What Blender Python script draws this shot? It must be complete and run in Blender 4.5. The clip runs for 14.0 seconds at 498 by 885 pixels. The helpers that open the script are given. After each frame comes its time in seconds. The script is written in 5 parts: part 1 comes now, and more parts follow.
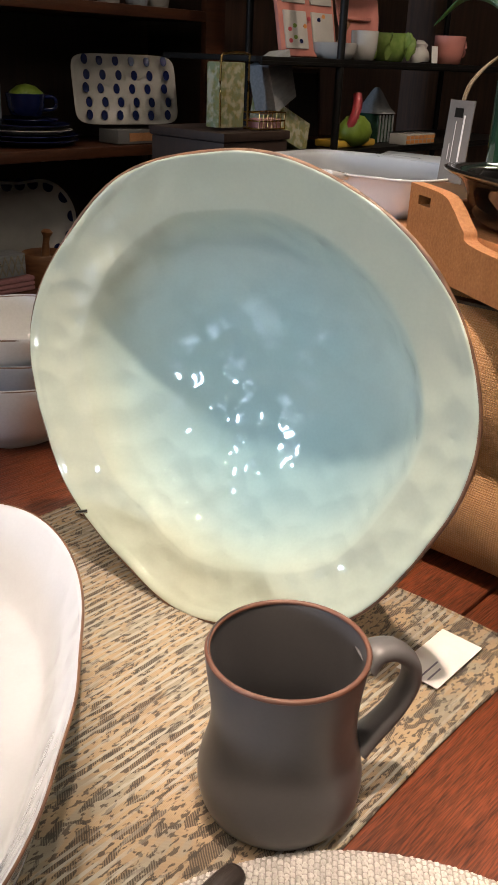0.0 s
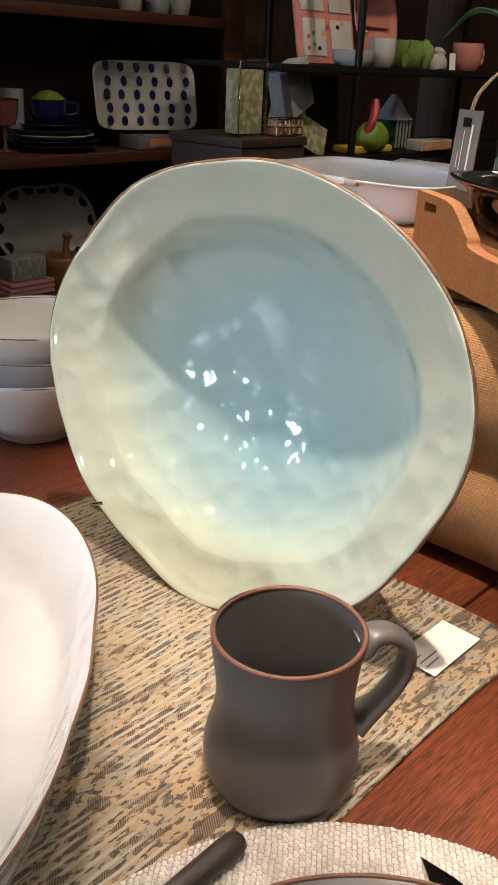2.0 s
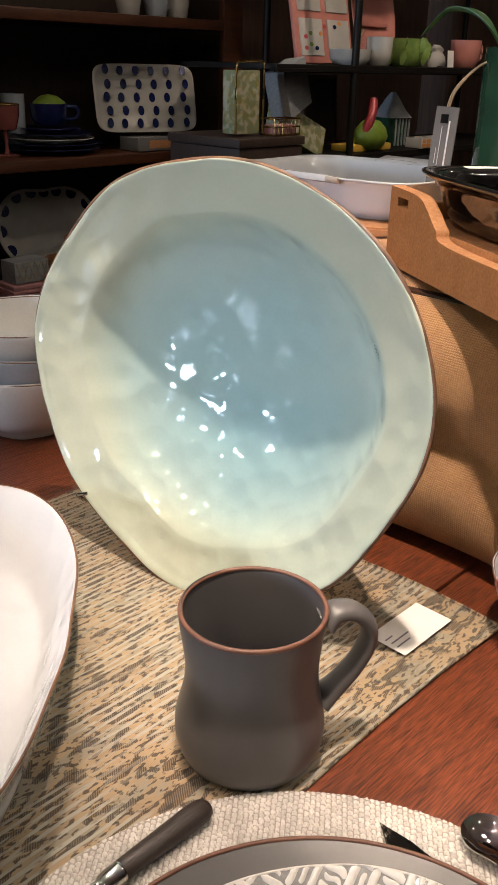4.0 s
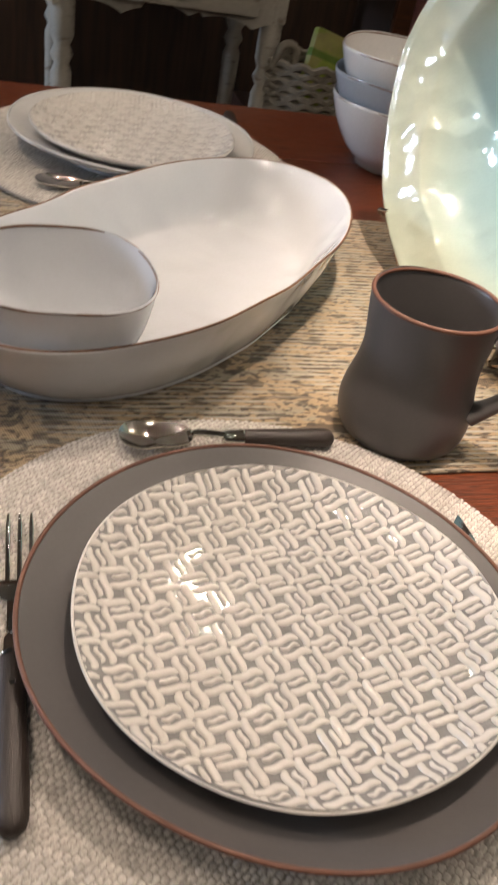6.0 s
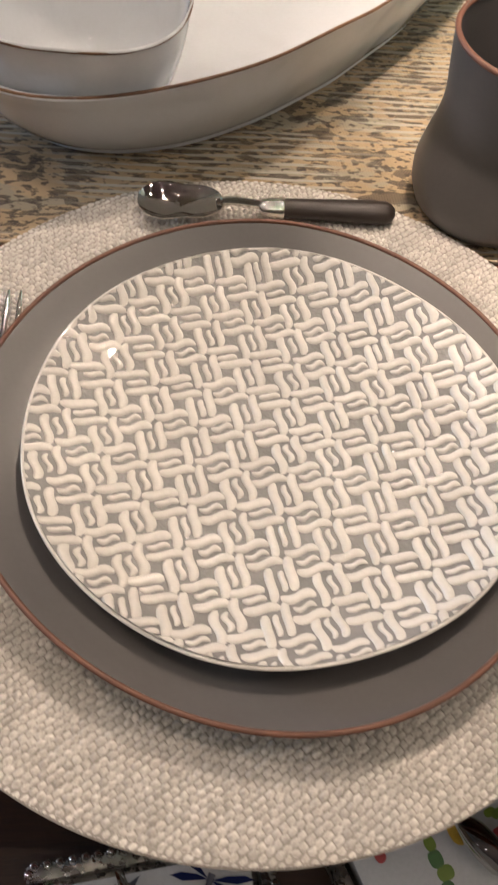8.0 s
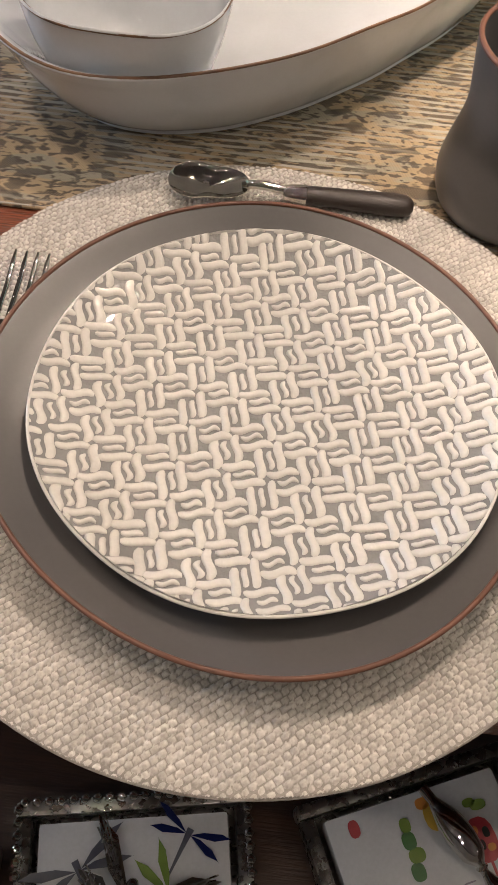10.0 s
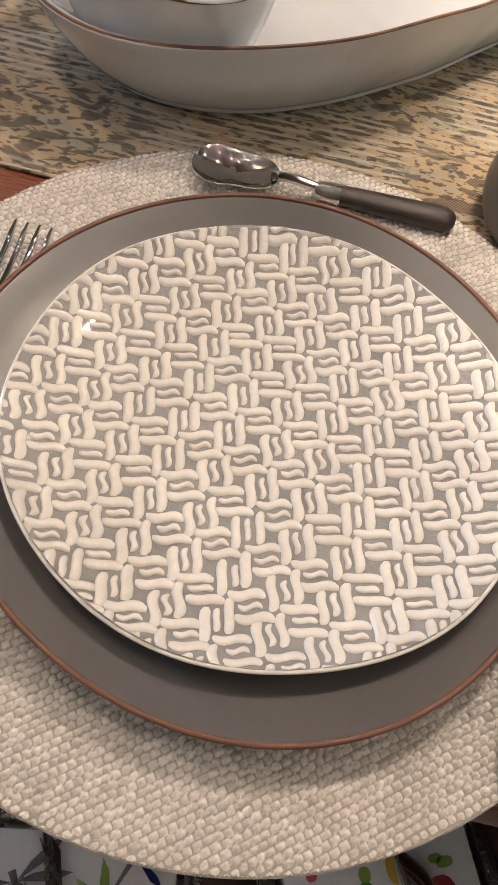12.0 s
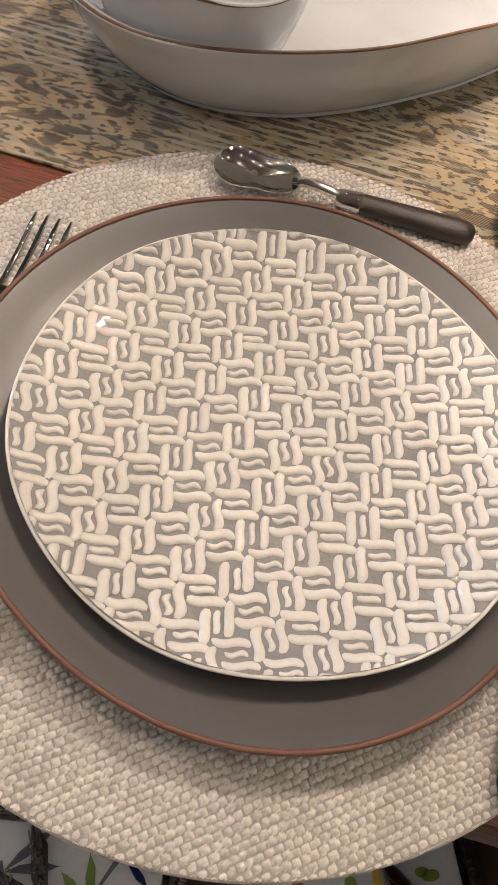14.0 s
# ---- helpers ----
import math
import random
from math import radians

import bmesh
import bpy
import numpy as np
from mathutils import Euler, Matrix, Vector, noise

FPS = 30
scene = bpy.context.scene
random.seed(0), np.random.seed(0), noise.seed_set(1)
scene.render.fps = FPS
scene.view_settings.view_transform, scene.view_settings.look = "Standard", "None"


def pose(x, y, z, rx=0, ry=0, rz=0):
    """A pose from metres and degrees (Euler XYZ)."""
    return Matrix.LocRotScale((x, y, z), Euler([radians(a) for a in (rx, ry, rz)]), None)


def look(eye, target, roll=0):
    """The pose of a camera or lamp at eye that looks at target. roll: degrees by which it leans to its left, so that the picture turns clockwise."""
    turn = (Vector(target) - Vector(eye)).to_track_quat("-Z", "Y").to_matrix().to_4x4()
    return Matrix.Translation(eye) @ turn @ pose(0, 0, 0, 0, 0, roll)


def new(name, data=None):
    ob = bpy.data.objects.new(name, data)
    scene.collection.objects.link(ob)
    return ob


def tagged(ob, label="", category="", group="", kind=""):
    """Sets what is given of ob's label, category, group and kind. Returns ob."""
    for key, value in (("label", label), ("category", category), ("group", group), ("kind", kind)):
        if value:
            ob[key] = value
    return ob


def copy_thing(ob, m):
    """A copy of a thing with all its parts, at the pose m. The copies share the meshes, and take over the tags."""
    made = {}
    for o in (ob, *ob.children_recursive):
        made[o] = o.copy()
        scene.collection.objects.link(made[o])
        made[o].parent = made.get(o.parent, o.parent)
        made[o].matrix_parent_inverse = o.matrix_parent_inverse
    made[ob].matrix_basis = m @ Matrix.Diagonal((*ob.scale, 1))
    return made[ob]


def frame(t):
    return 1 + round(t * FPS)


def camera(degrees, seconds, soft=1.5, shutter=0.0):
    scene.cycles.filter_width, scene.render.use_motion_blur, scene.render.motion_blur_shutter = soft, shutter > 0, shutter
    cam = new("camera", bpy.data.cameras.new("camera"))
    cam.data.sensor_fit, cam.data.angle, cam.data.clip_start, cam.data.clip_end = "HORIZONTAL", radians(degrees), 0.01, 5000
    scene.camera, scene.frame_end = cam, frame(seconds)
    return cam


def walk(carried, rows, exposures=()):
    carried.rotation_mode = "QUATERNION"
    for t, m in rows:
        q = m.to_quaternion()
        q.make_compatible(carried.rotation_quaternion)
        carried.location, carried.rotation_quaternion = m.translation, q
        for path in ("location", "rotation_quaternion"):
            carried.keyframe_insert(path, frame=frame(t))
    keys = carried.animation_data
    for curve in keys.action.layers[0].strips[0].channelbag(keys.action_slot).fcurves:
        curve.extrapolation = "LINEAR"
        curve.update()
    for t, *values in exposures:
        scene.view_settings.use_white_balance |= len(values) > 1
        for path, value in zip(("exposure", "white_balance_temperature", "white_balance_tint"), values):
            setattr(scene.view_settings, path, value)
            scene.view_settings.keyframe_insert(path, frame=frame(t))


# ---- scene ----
cam = camera(32.1, 14.0, shutter=0.3)
PATH = [
    (0, (0.158, 0.074, 1.148), (-0.101, 1.883, 0.335), 2.5),
    (0.5, (0.158, 0.069, 1.155), (-0.1, 1.883, 0.353), 2.5),
    (1, (0.159, 0.061, 1.154), (-0.114, 1.872, 0.35), 2.3),
    (1.5, (0.165, 0.056, 1.157), (-0.128, 1.859, 0.343), 2.3),
    (2, (0.169, 0.047, 1.154), (-0.13, 1.852, 0.348), 2.6),
    (4.3, (0.203, 0.02, 1.156), (-0.126, 1.82, 0.349), 1.5),
    (4.5, (0.201, 0.009, 1.147), (-0.127, 1.806, 0.333), 1.7),
    (5, (0.241, 0.0, 1.125), (-0.259, 1.716, 0.226), 2.1),
    (5.5, (0.307, -0.015, 1.105), (-0.485, 1.478, 0.036), 7.4),
    (6, (0.366, -0.025, 1.103), (-0.607, 1.251, -0.091), 11.9),
    (6.5, (0.389, 0.0, 1.109), (-0.546, 1.107, -0.269), 14.4),
    (7, (0.369, 0.043, 1.105), (-0.467, 1.015, -0.43), 14.9),
    (7.5, (0.362, 0.068, 1.101), (-0.454, 0.927, -0.51), 12.0),
    (8, (0.374, 0.098, 1.103), (-0.467, 0.777, -0.579), 6.5),
    (8.2, (0.388, 0.106, 1.103), (-0.447, 0.753, -0.596), 6.6),
    (10.3, (0.413, 0.115, 1.116), (-0.502, 0.665, -0.575), 5.0),
    (10.5, (0.404, 0.119, 1.109), (-0.497, 0.663, -0.592), 5.4),
    (11, (0.397, 0.122, 1.099), (-0.491, 0.668, -0.608), 7.4),
    (11.5, (0.387, 0.133, 1.094), (-0.499, 0.671, -0.615), 9.8),
    (12, (0.383, 0.136, 1.091), (-0.506, 0.659, -0.622), 11.1),
    (12.5, (0.379, 0.144, 1.088), (-0.505, 0.666, -0.628), 12.0),
    (13, (0.377, 0.14, 1.089), (-0.512, 0.649, -0.629), 12.4),
    (13.5, (0.38, 0.137, 1.09), (-0.519, 0.642, -0.624), 12.7),
    (14, (0.382, 0.135, 1.091), (-0.516, 0.647, -0.621), 13.3),
]
walk(cam, [(t, look(eye, target, roll)) for t, eye, target, roll in PATH])

# ---- light ----
WARM = (1.0, 0.80, 0.645)
COOL = (0.62, 0.77, 1.0)
PHI = 57.0
DS = Vector((math.cos(radians(PHI)), math.sin(radians(PHI)), 0))
DN = Vector((-DS.y, DS.x, 0))


def st(s, n, z=0.0):
    """A place in the shop's own directions: s along the table, n across it."""
    return DS * s + DN * n + Vector((0, 0, z))


def at_st(s, n, z=0.0, turn=0.0, tip=0.0):
    p = st(s, n, z)
    return pose(p.x, p.y, p.z, tip, 0, PHI + turn)


world = bpy.data.worlds.new("world")
scene.world = world
world.use_nodes = True
sky = world.node_tree.nodes.new("ShaderNodeTexSky")
sky.sky_type, sky.sun_disc, sky.sun_elevation = "NISHITA", False, radians(40)
world.node_tree.links.new(sky.outputs[0], world.node_tree.nodes["Background"].inputs[0])
world.node_tree.nodes["Background"].inputs[1].default_value = 0.1


def spot_lamp(s, n, z, aim, power, size, cone=70, blend=0.6, colour=WARM):
    d = bpy.data.lights.new("spot_lamp", "SPOT")
    d.energy, d.shadow_soft_size, d.spot_size, d.spot_blend, d.color = power, size, radians(cone), blend, colour
    ob = new("spot_lamp", d)
    ob.matrix_world = look(st(s, n, z), Vector(aim))
    return ob


# ceiling spots over the table, as in the shop's rows of downlights
CEIL = 2.75
# first two placed from cast shadows; the rest added for brightness and glints
LAMPS = [(0.38, 0.04, (0.23, 0.74, 0.85), 195, 28), (0.68, 0.94, (0.12, 0.06, 0.75), 92, 34), (-0.6, 0.35, (-0.10, 0.26, 0.75), 48, 50), (1.6, -0.2, (0.3, 0.7, 0.75), 22, 60),
         (-0.2, -1.3, (0.2, 0.3, 0.6), 6, 70), (1.5, 1.0, (-0.1, 0.9, 0.9), 6, 70), (2.2, 0.5, (0.3, 2.8, 1.1), 58, 54), (1.5, 0.6, (-0.2, 2.7, 1.1), 20, 60)]
for s, n, aim_at, power, cone in LAMPS:
    spot_lamp(s, n, CEIL - 0.12, aim_at, power, 0.025, cone)


def window_lamp(s, n, z, aim, w, h, power):
    d = bpy.data.lights.new("window_light", "AREA")
    d.shape, d.size, d.size_y, d.energy, d.color = "RECTANGLE", w, h, power, COOL
    ob = new("window_light", d)
    ob.matrix_world = look(st(s, n, z), Vector(aim))
    return ob


window_lamp(-5.35, 2.25, 1.55, st(0, 0.3, 1.0), 0.55, 0.62, 255)

# ---- materials ----


def link(m, a, b):
    m.node_tree.links.new(a, b)


def mat(name, base, rough=0.5, metal=0.0, second=None, scale=30.0, stretch=(1, 1, 1), low=0.35, high=0.65, bump=0.0, bump_scale=200.0,
        coat=0.0, sheen=0.0, fine=None, fine_scale=400.0, fine_mix=0.3, rough_var=0.0, coord="Object", detail=4.0, turn=0.0, vary=0.0):
    """A principled material with colour variation at two scales, varied gloss and a fine bump."""
    m = bpy.data.materials.new(name)
    m.use_nodes = True
    nt = m.node_tree
    b = nt.nodes["Principled BSDF"]
    b.inputs["Roughness"].default_value, b.inputs["Metallic"].default_value = rough, metal
    b.inputs["Coat Weight"].default_value, b.inputs["Sheen Weight"].default_value = coat, sheen
    b.inputs["Coat Roughness"].default_value = 0.04
    tc = nt.nodes.new("ShaderNodeTexCoord")
    mp = nt.nodes.new("ShaderNodeMapping")
    mp.inputs["Scale"].default_value, mp.inputs["Rotation"].default_value = stretch, (0, 0, radians(turn))
    link(m, tc.outputs[coord], mp.inputs[0])

    def tex(sc, det=detail):
        n = nt.nodes.new("ShaderNodeTexNoise")
        n.inputs["Scale"].default_value, n.inputs["Detail"].default_value = sc, det
        link(m, mp.outputs[0], n.inputs["Vector"])
        return n.outputs["Fac"]

    def ramp(fac, lo, hi, c0, c1):
        r = nt.nodes.new("ShaderNodeValToRGB")
        r.color_ramp.elements[0].position, r.color_ramp.elements[1].position = lo, hi
        r.color_ramp.elements[0].color, r.color_ramp.elements[1].color = (*c0, 1), (*c1, 1)
        link(m, fac, r.inputs[0])
        return r.outputs[0]

    def mix(fac, a, c, kind="MIX"):
        x = nt.nodes.new("ShaderNodeMix")
        x.data_type, x.blend_type = "RGBA", kind
        if hasattr(fac, "is_output"):
            link(m, fac, x.inputs[0])
        else:
            x.inputs[0].default_value = fac
        link(m, a, x.inputs[6]), link(m, c, x.inputs[7])
        return x.outputs[2]

    second = second or tuple(c * 0.86 for c in base)
    col = ramp(tex(scale), low, high, base, second)
    f = fine or tuple(c * 0.9 for c in base)
    col = mix(fine_mix, col, ramp(tex(fine_scale, 2.0), 0.35, 0.65, f, tuple(min(1, c * 1.06) for c in base)))
    if vary:
        oi = nt.nodes.new("ShaderNodeObjectInfo")
        v = ramp(oi.outputs["Random"], 0, 1, (1 - vary,) * 3, (1, 1, 1))
        col = mix(1.0, col, v, "MULTIPLY")
    link(m, col, b.inputs["Base Color"])
    if rough_var:
        mr = nt.nodes.new("ShaderNodeMapRange")
        mr.inputs["To Min"].default_value, mr.inputs["To Max"].default_value = max(0.02, rough - rough_var), rough + rough_var
        link(m, tex(scale * 2.3), mr.inputs[0]), link(m, mr.outputs[0], b.inputs["Roughness"])
    if bump:
        bp = nt.nodes.new("ShaderNodeBump")
        bp.inputs["Strength"].default_value, bp.inputs["Distance"].default_value = bump, 0.002
        link(m, tex(bump_scale), bp.inputs["Height"]), link(m, bp.outputs[0], b.inputs["Normal"])
    return m


M_AQUA = mat("aqua_glaze", (0.45, 0.56, 0.53), 0.04, second=(0.40, 0.53, 0.52), scale=9, coat=0.5, bump=0.10, bump_scale=70, fine_mix=0.15, detail=1.5)
M_WHITE = mat("white_glaze", (0.62, 0.64, 0.67), 0.06, second=(0.58, 0.60, 0.64), scale=12, coat=0.5, bump=0.12, bump_scale=38, fine_mix=0.12, detail=1.5)
M_PALE = mat("pale_glaze", (0.66, 0.66, 0.65), 0.12, second=(0.60, 0.61, 0.62), scale=14, coat=0.4, bump=0.08, bump_scale=40, detail=1.5)
M_GREYBLUE = mat("grey_blue_glaze", (0.33, 0.37, 0.42), 0.14, scale=14, coat=0.4, bump=0.05, bump_scale=40)
M_RIM = mat("bare_clay_rim", (0.10, 0.05, 0.03), 0.4, second=(0.24, 0.12, 0.06), scale=60)
M_TERRA = mat("terracotta_rim", (0.16, 0.068, 0.042), 0.5, second=(0.12, 0.055, 0.038), scale=70)
M_GREY = mat("matte_grey_glaze", (0.098, 0.092, 0.092), 0.36, second=(0.085, 0.081, 0.083), scale=16, fine_mix=0.25, bump=0.05, bump_scale=60, rough_var=0.05)
M_WEAVE_BASE = mat("grey_wash_glaze", (0.275, 0.270, 0.270), 0.09, second=(0.22, 0.218, 0.22), scale=40, coat=0.5, bump=0.40, bump_scale=420)
M_WEAVE = mat("cream_slip_glaze", (0.70, 0.675, 0.645), 0.09, second=(0.65, 0.625, 0.595), scale=30, coat=0.5, bump=0.18, bump_scale=420)
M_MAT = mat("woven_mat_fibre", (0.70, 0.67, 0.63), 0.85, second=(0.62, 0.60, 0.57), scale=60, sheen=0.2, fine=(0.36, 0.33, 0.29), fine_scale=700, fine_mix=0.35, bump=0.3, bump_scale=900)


def dimples(m, scale, deep):
    """Shallow finger-worked dimples under the fine bump of a hand-made glaze."""
    nt = m.node_tree
    tc = nt.nodes.new("ShaderNodeTexCoord")
    v = nt.nodes.new("ShaderNodeTexVoronoi")
    v.feature = "SMOOTH_F1"
    v.inputs["Scale"].default_value, v.inputs["Smoothness"].default_value = scale, 0.35
    link(m, tc.outputs["Object"], v.inputs["Vector"])
    bp = nt.nodes.new("ShaderNodeBump")
    bp.inputs["Strength"].default_value, bp.inputs["Distance"].default_value = 1.0, deep
    link(m, v.outputs["Distance"], bp.inputs["Height"])
    for n in nt.nodes:
        if n.type == "BUMP" and n != bp:
            link(m, bp.outputs[0], n.inputs["Normal"])


def pooled(m, deep, thin, z0, z1):
    """Glaze that ran down and pooled: deeper colour in the well than on the lip."""
    nt = m.node_tree
    p = nt.nodes["Principled BSDF"]
    tc = nt.nodes.new("ShaderNodeTexCoord")
    sep = nt.nodes.new("ShaderNodeSeparateXYZ")
    link(m, tc.outputs["Object"], sep.inputs[0])
    r = nt.nodes.new("ShaderNodeMapRange")
    r.inputs["From Min"].default_value, r.inputs["From Max"].default_value = z0, z1
    link(m, sep.outputs["Z"], r.inputs[0])
    tint = nt.nodes.new("ShaderNodeMix")
    tint.data_type = "RGBA"
    tint.inputs[6].default_value, tint.inputs[7].default_value = (*deep, 1), (*thin, 1)
    link(m, r.outputs[0], tint.inputs[0])
    x = nt.nodes.new("ShaderNodeMix")
    x.data_type, x.blend_type = "RGBA", "MULTIPLY"
    x.inputs[0].default_value = 1.0
    link(m, p.inputs["Base Color"].links[0].from_socket, x.inputs[6]), link(m, tint.outputs[2], x.inputs[7])
    link(m, x.outputs[2], p.inputs["Base Color"])


pooled(M_AQUA, (0.74, 0.91, 1.0), (1.15, 1.0, 0.85), 0.003, 0.052)
dimples(M_AQUA, 44, 0.0026)
dimples(M_WHITE, 30, 0.0022)


def nub_gap_tones(m):
    """Pale nubs of uneven tone; the shade in the gaps between them is painted grey."""
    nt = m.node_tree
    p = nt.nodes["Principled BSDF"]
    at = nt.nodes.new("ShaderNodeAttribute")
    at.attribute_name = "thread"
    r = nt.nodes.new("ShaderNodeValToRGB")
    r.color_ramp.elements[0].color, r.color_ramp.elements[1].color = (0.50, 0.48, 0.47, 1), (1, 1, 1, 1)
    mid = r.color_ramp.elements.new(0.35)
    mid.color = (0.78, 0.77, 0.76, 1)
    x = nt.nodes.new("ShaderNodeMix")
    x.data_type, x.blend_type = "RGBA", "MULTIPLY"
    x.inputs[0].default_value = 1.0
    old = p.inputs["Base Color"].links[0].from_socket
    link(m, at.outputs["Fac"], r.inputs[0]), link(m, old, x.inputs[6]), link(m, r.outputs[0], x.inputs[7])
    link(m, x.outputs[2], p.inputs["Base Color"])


nub_gap_tones(M_MAT)
M_STEEL = mat("polished_steel", (0.66, 0.64, 0.60), 0.05, 1.0, scale=80, fine_mix=0.1, bump=0.12, bump_scale=90)
M_HANDLE = mat("dark_wood_handle", (0.020, 0.014, 0.012), 0.45, second=(0.035, 0.025, 0.020), scale=40, stretch=(1, 12, 12), bump=0.2, bump_scale=150)
M_TABLE = mat("mahogany_plank", (0.235, 0.062, 0.026), 0.34, second=(0.070, 0.018, 0.009), scale=16, stretch=(1.0, 13, 13), low=0.42, high=0.58, fine=(0.022, 0.008, 0.005), fine_scale=70,
              fine_mix=0.6, bump=0.4, bump_scale=45, rough_var=0.10, vary=0.25)
M_DARKWOOD = mat("dark_stained_wood", (0.050, 0.020, 0.010), 0.42, second=(0.024, 0.010, 0.006), scale=7, stretch=(1, 14, 14), fine=(0.02, 0.009, 0.006), fine_scale=50, bump=0.2, bump_scale=50)
M_CASE = mat("bookcase_wood", (0.085, 0.030, 0.012), 0.40, second=(0.045, 0.016, 0.008), scale=7, stretch=(1, 14, 14), fine=(0.03, 0.012, 0.007), fine_scale=50, bump=0.2, bump_scale=50)
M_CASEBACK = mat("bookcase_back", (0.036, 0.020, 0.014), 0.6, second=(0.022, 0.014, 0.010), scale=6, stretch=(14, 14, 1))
M_WALL = mat("dark_plank_wall", (0.085, 0.045, 0.027), 0.6, second=(0.040, 0.023, 0.016), scale=6, stretch=(12, 12, 0.8), bump=0.2, bump_scale=30)
M_FLOOR = mat("shop_floor_wood", (0.045, 0.022, 0.012), 0.5, second=(0.02, 0.011, 0.007), scale=6, stretch=(1, 10, 10), bump=0.1, bump_scale=40)
M_CEIL = mat("dark_ceiling_paint", (0.10, 0.085, 0.07), 0.8, scale=3, fine_mix=0.2)
M_PLASTER = mat("warm_plaster", (0.30, 0.26, 0.21), 0.8, scale=3, fine_mix=0.2)
M_CORK = mat("pressed_cork", (0.42, 0.20, 0.085), 0.75, second=(0.34, 0.15, 0.06), scale=60, fine=(0.25, 0.11, 0.05), fine_scale=350, fine_mix=0.4, bump=0.3, bump_scale=300)
M_BLACK = mat("black_glaze", (0.008, 0.008, 0.008), 0.08, scale=20, coat=0.5)
M_METAL = mat("black_iron", (0.012, 0.011, 0.010), 0.5, 0.6, scale=30)
M_PAPER = mat("white_card", (0.80, 0.79, 0.77), 0.6, scale=20, fine_mix=0.1)
M_INK = mat("printed_ink", (0.22, 0.20, 0.26), 0.6, scale=60)


def runner_material():
    """Jacquard cloth: tan ground, pale thread streaks along the cloth and dark twill-hatched flecks."""
    m = bpy.data.materials.new("jacquard_runner")
    m.use_nodes = True
    nt = m.node_tree
    b = nt.nodes["Principled BSDF"]
    b.inputs["Roughness"].default_value, b.inputs["Sheen Weight"].default_value = 0.85, 0.15
    tc = nt.nodes.new("ShaderNodeTexCoord")

    def node(kind, **kw):
        n = nt.nodes.new(kind)
        for k, v in kw.items():
            n.inputs[k].default_value = v
        return n

    def mapped(scale, rot=0.0, loc=(0, 0, 0)):
        n = nt.nodes.new("ShaderNodeMapping")
        n.inputs["Scale"].default_value, n.inputs["Rotation"].default_value, n.inputs["Location"].default_value = scale, (0, 0, radians(rot)), loc
        link(m, tc.outputs["Object"], n.inputs[0])
        return n.outputs[0]

    def noise_tex(vec, scale, detail=3.0, distort=0.0):
        n = node("ShaderNodeTexNoise", Scale=scale, Detail=detail, Distortion=distort)
        link(m, vec, n.inputs["Vector"])
        return n.outputs["Fac"]

    def step(fac, lo, hi):
        r = nt.nodes.new("ShaderNodeMapRange")
        r.inputs["From Min"].default_value, r.inputs["From Max"].default_value = lo, hi
        link(m, fac, r.inputs[0])
        return r.outputs[0]

    def maths(op, a, c):
        n = nt.nodes.new("ShaderNodeMath")
        n.operation = op
        for i, v in enumerate((a, c)):
            if isinstance(v, (int, float)):
                n.inputs[i].default_value = v
            else:
                link(m, v, n.inputs[i])
        return n.outputs[0]

    def mix(fac, a, c):
        x = nt.nodes.new("ShaderNodeMix")
        x.data_type = "RGBA"
        link(m, fac, x.inputs[0])
        for i, v in ((6, a), (7, c)):
            if isinstance(v, tuple):
                x.inputs[i].default_value = (*v, 1)
            else:
                link(m, v, x.inputs[i])
        return x.outputs[2]

    flat = mapped((1, 1, 1))
    w = node("ShaderNodeTexWave", Scale=1.0, Distortion=5.0, Detail=3.0)
    w.bands_direction = "Y"
    w.inputs["Detail Scale"].default_value = 0.9
    link(m, mapped((9, 52, 1)), w.inputs["Vector"])
    zone = step(noise_tex(mapped((1, 1.6, 1)), 7, 2), 0.40, 0.50)
    ragged = step(noise_tex(mapped((60, 220, 1)), 1.0, 2), 0.34, 0.48)
    pale = maths("MULTIPLY", maths("MULTIPLY", step(w.outputs["Fac"], 0.60, 0.74), zone), ragged)
    col = mix(step(noise_tex(flat, 30, 3), 0.4, 0.6), (0.375, 0.275, 0.165), (0.315, 0.232, 0.142))
    col = mix(step(noise_tex(mapped((20, 60, 1)), 1.0, 3, 0.4), 0.54, 0.60), col, (0.28, 0.245, 0.18))
    blot = step(noise_tex(mapped((55, 125, 1), 0, (3, 1, 0)), 1.0, 6, 0.6), 0.525, 0.55)
    tw = node("ShaderNodeTexWave", Scale=230.0, Distortion=1.5)
    link(m, mapped((1, 1, 1), 35), tw.inputs["Vector"])
    dark = maths("MULTIPLY", blot, maths("ADD", 0.55, maths("MULTIPLY", 0.45, step(tw.outputs["Fac"], 0.2, 0.6))))
    col = mix(maths("MULTIPLY", dark, 0.9), col, (0.040, 0.030, 0.022))
    small = maths("MULTIPLY", step(noise_tex(mapped((150, 300, 1)), 1.0, 2), 0.545, 0.60), 0.85)
    col = mix(small, col, (0.045, 0.035, 0.026))
    col = mix(pale, col, (0.38, 0.355, 0.295))
    link(m, col, b.inputs["Base Color"])
    rib = node("ShaderNodeTexWave", Scale=330.0, Distortion=0.5)
    rib.bands_direction = "X"
    link(m, mapped((1, 1, 1), 12), rib.inputs["Vector"])
    h = maths("ADD", maths("MULTIPLY", rib.outputs["Fac"], 0.4), maths("ADD", pale, maths("MULTIPLY", dark, -0.5)))
    bp = node("ShaderNodeBump", Strength=0.6, Distance=0.0006)
    link(m, h, bp.inputs["Height"]), link(m, bp.outputs[0], b.inputs["Normal"])
    return m


M_RUNNER = runner_material()


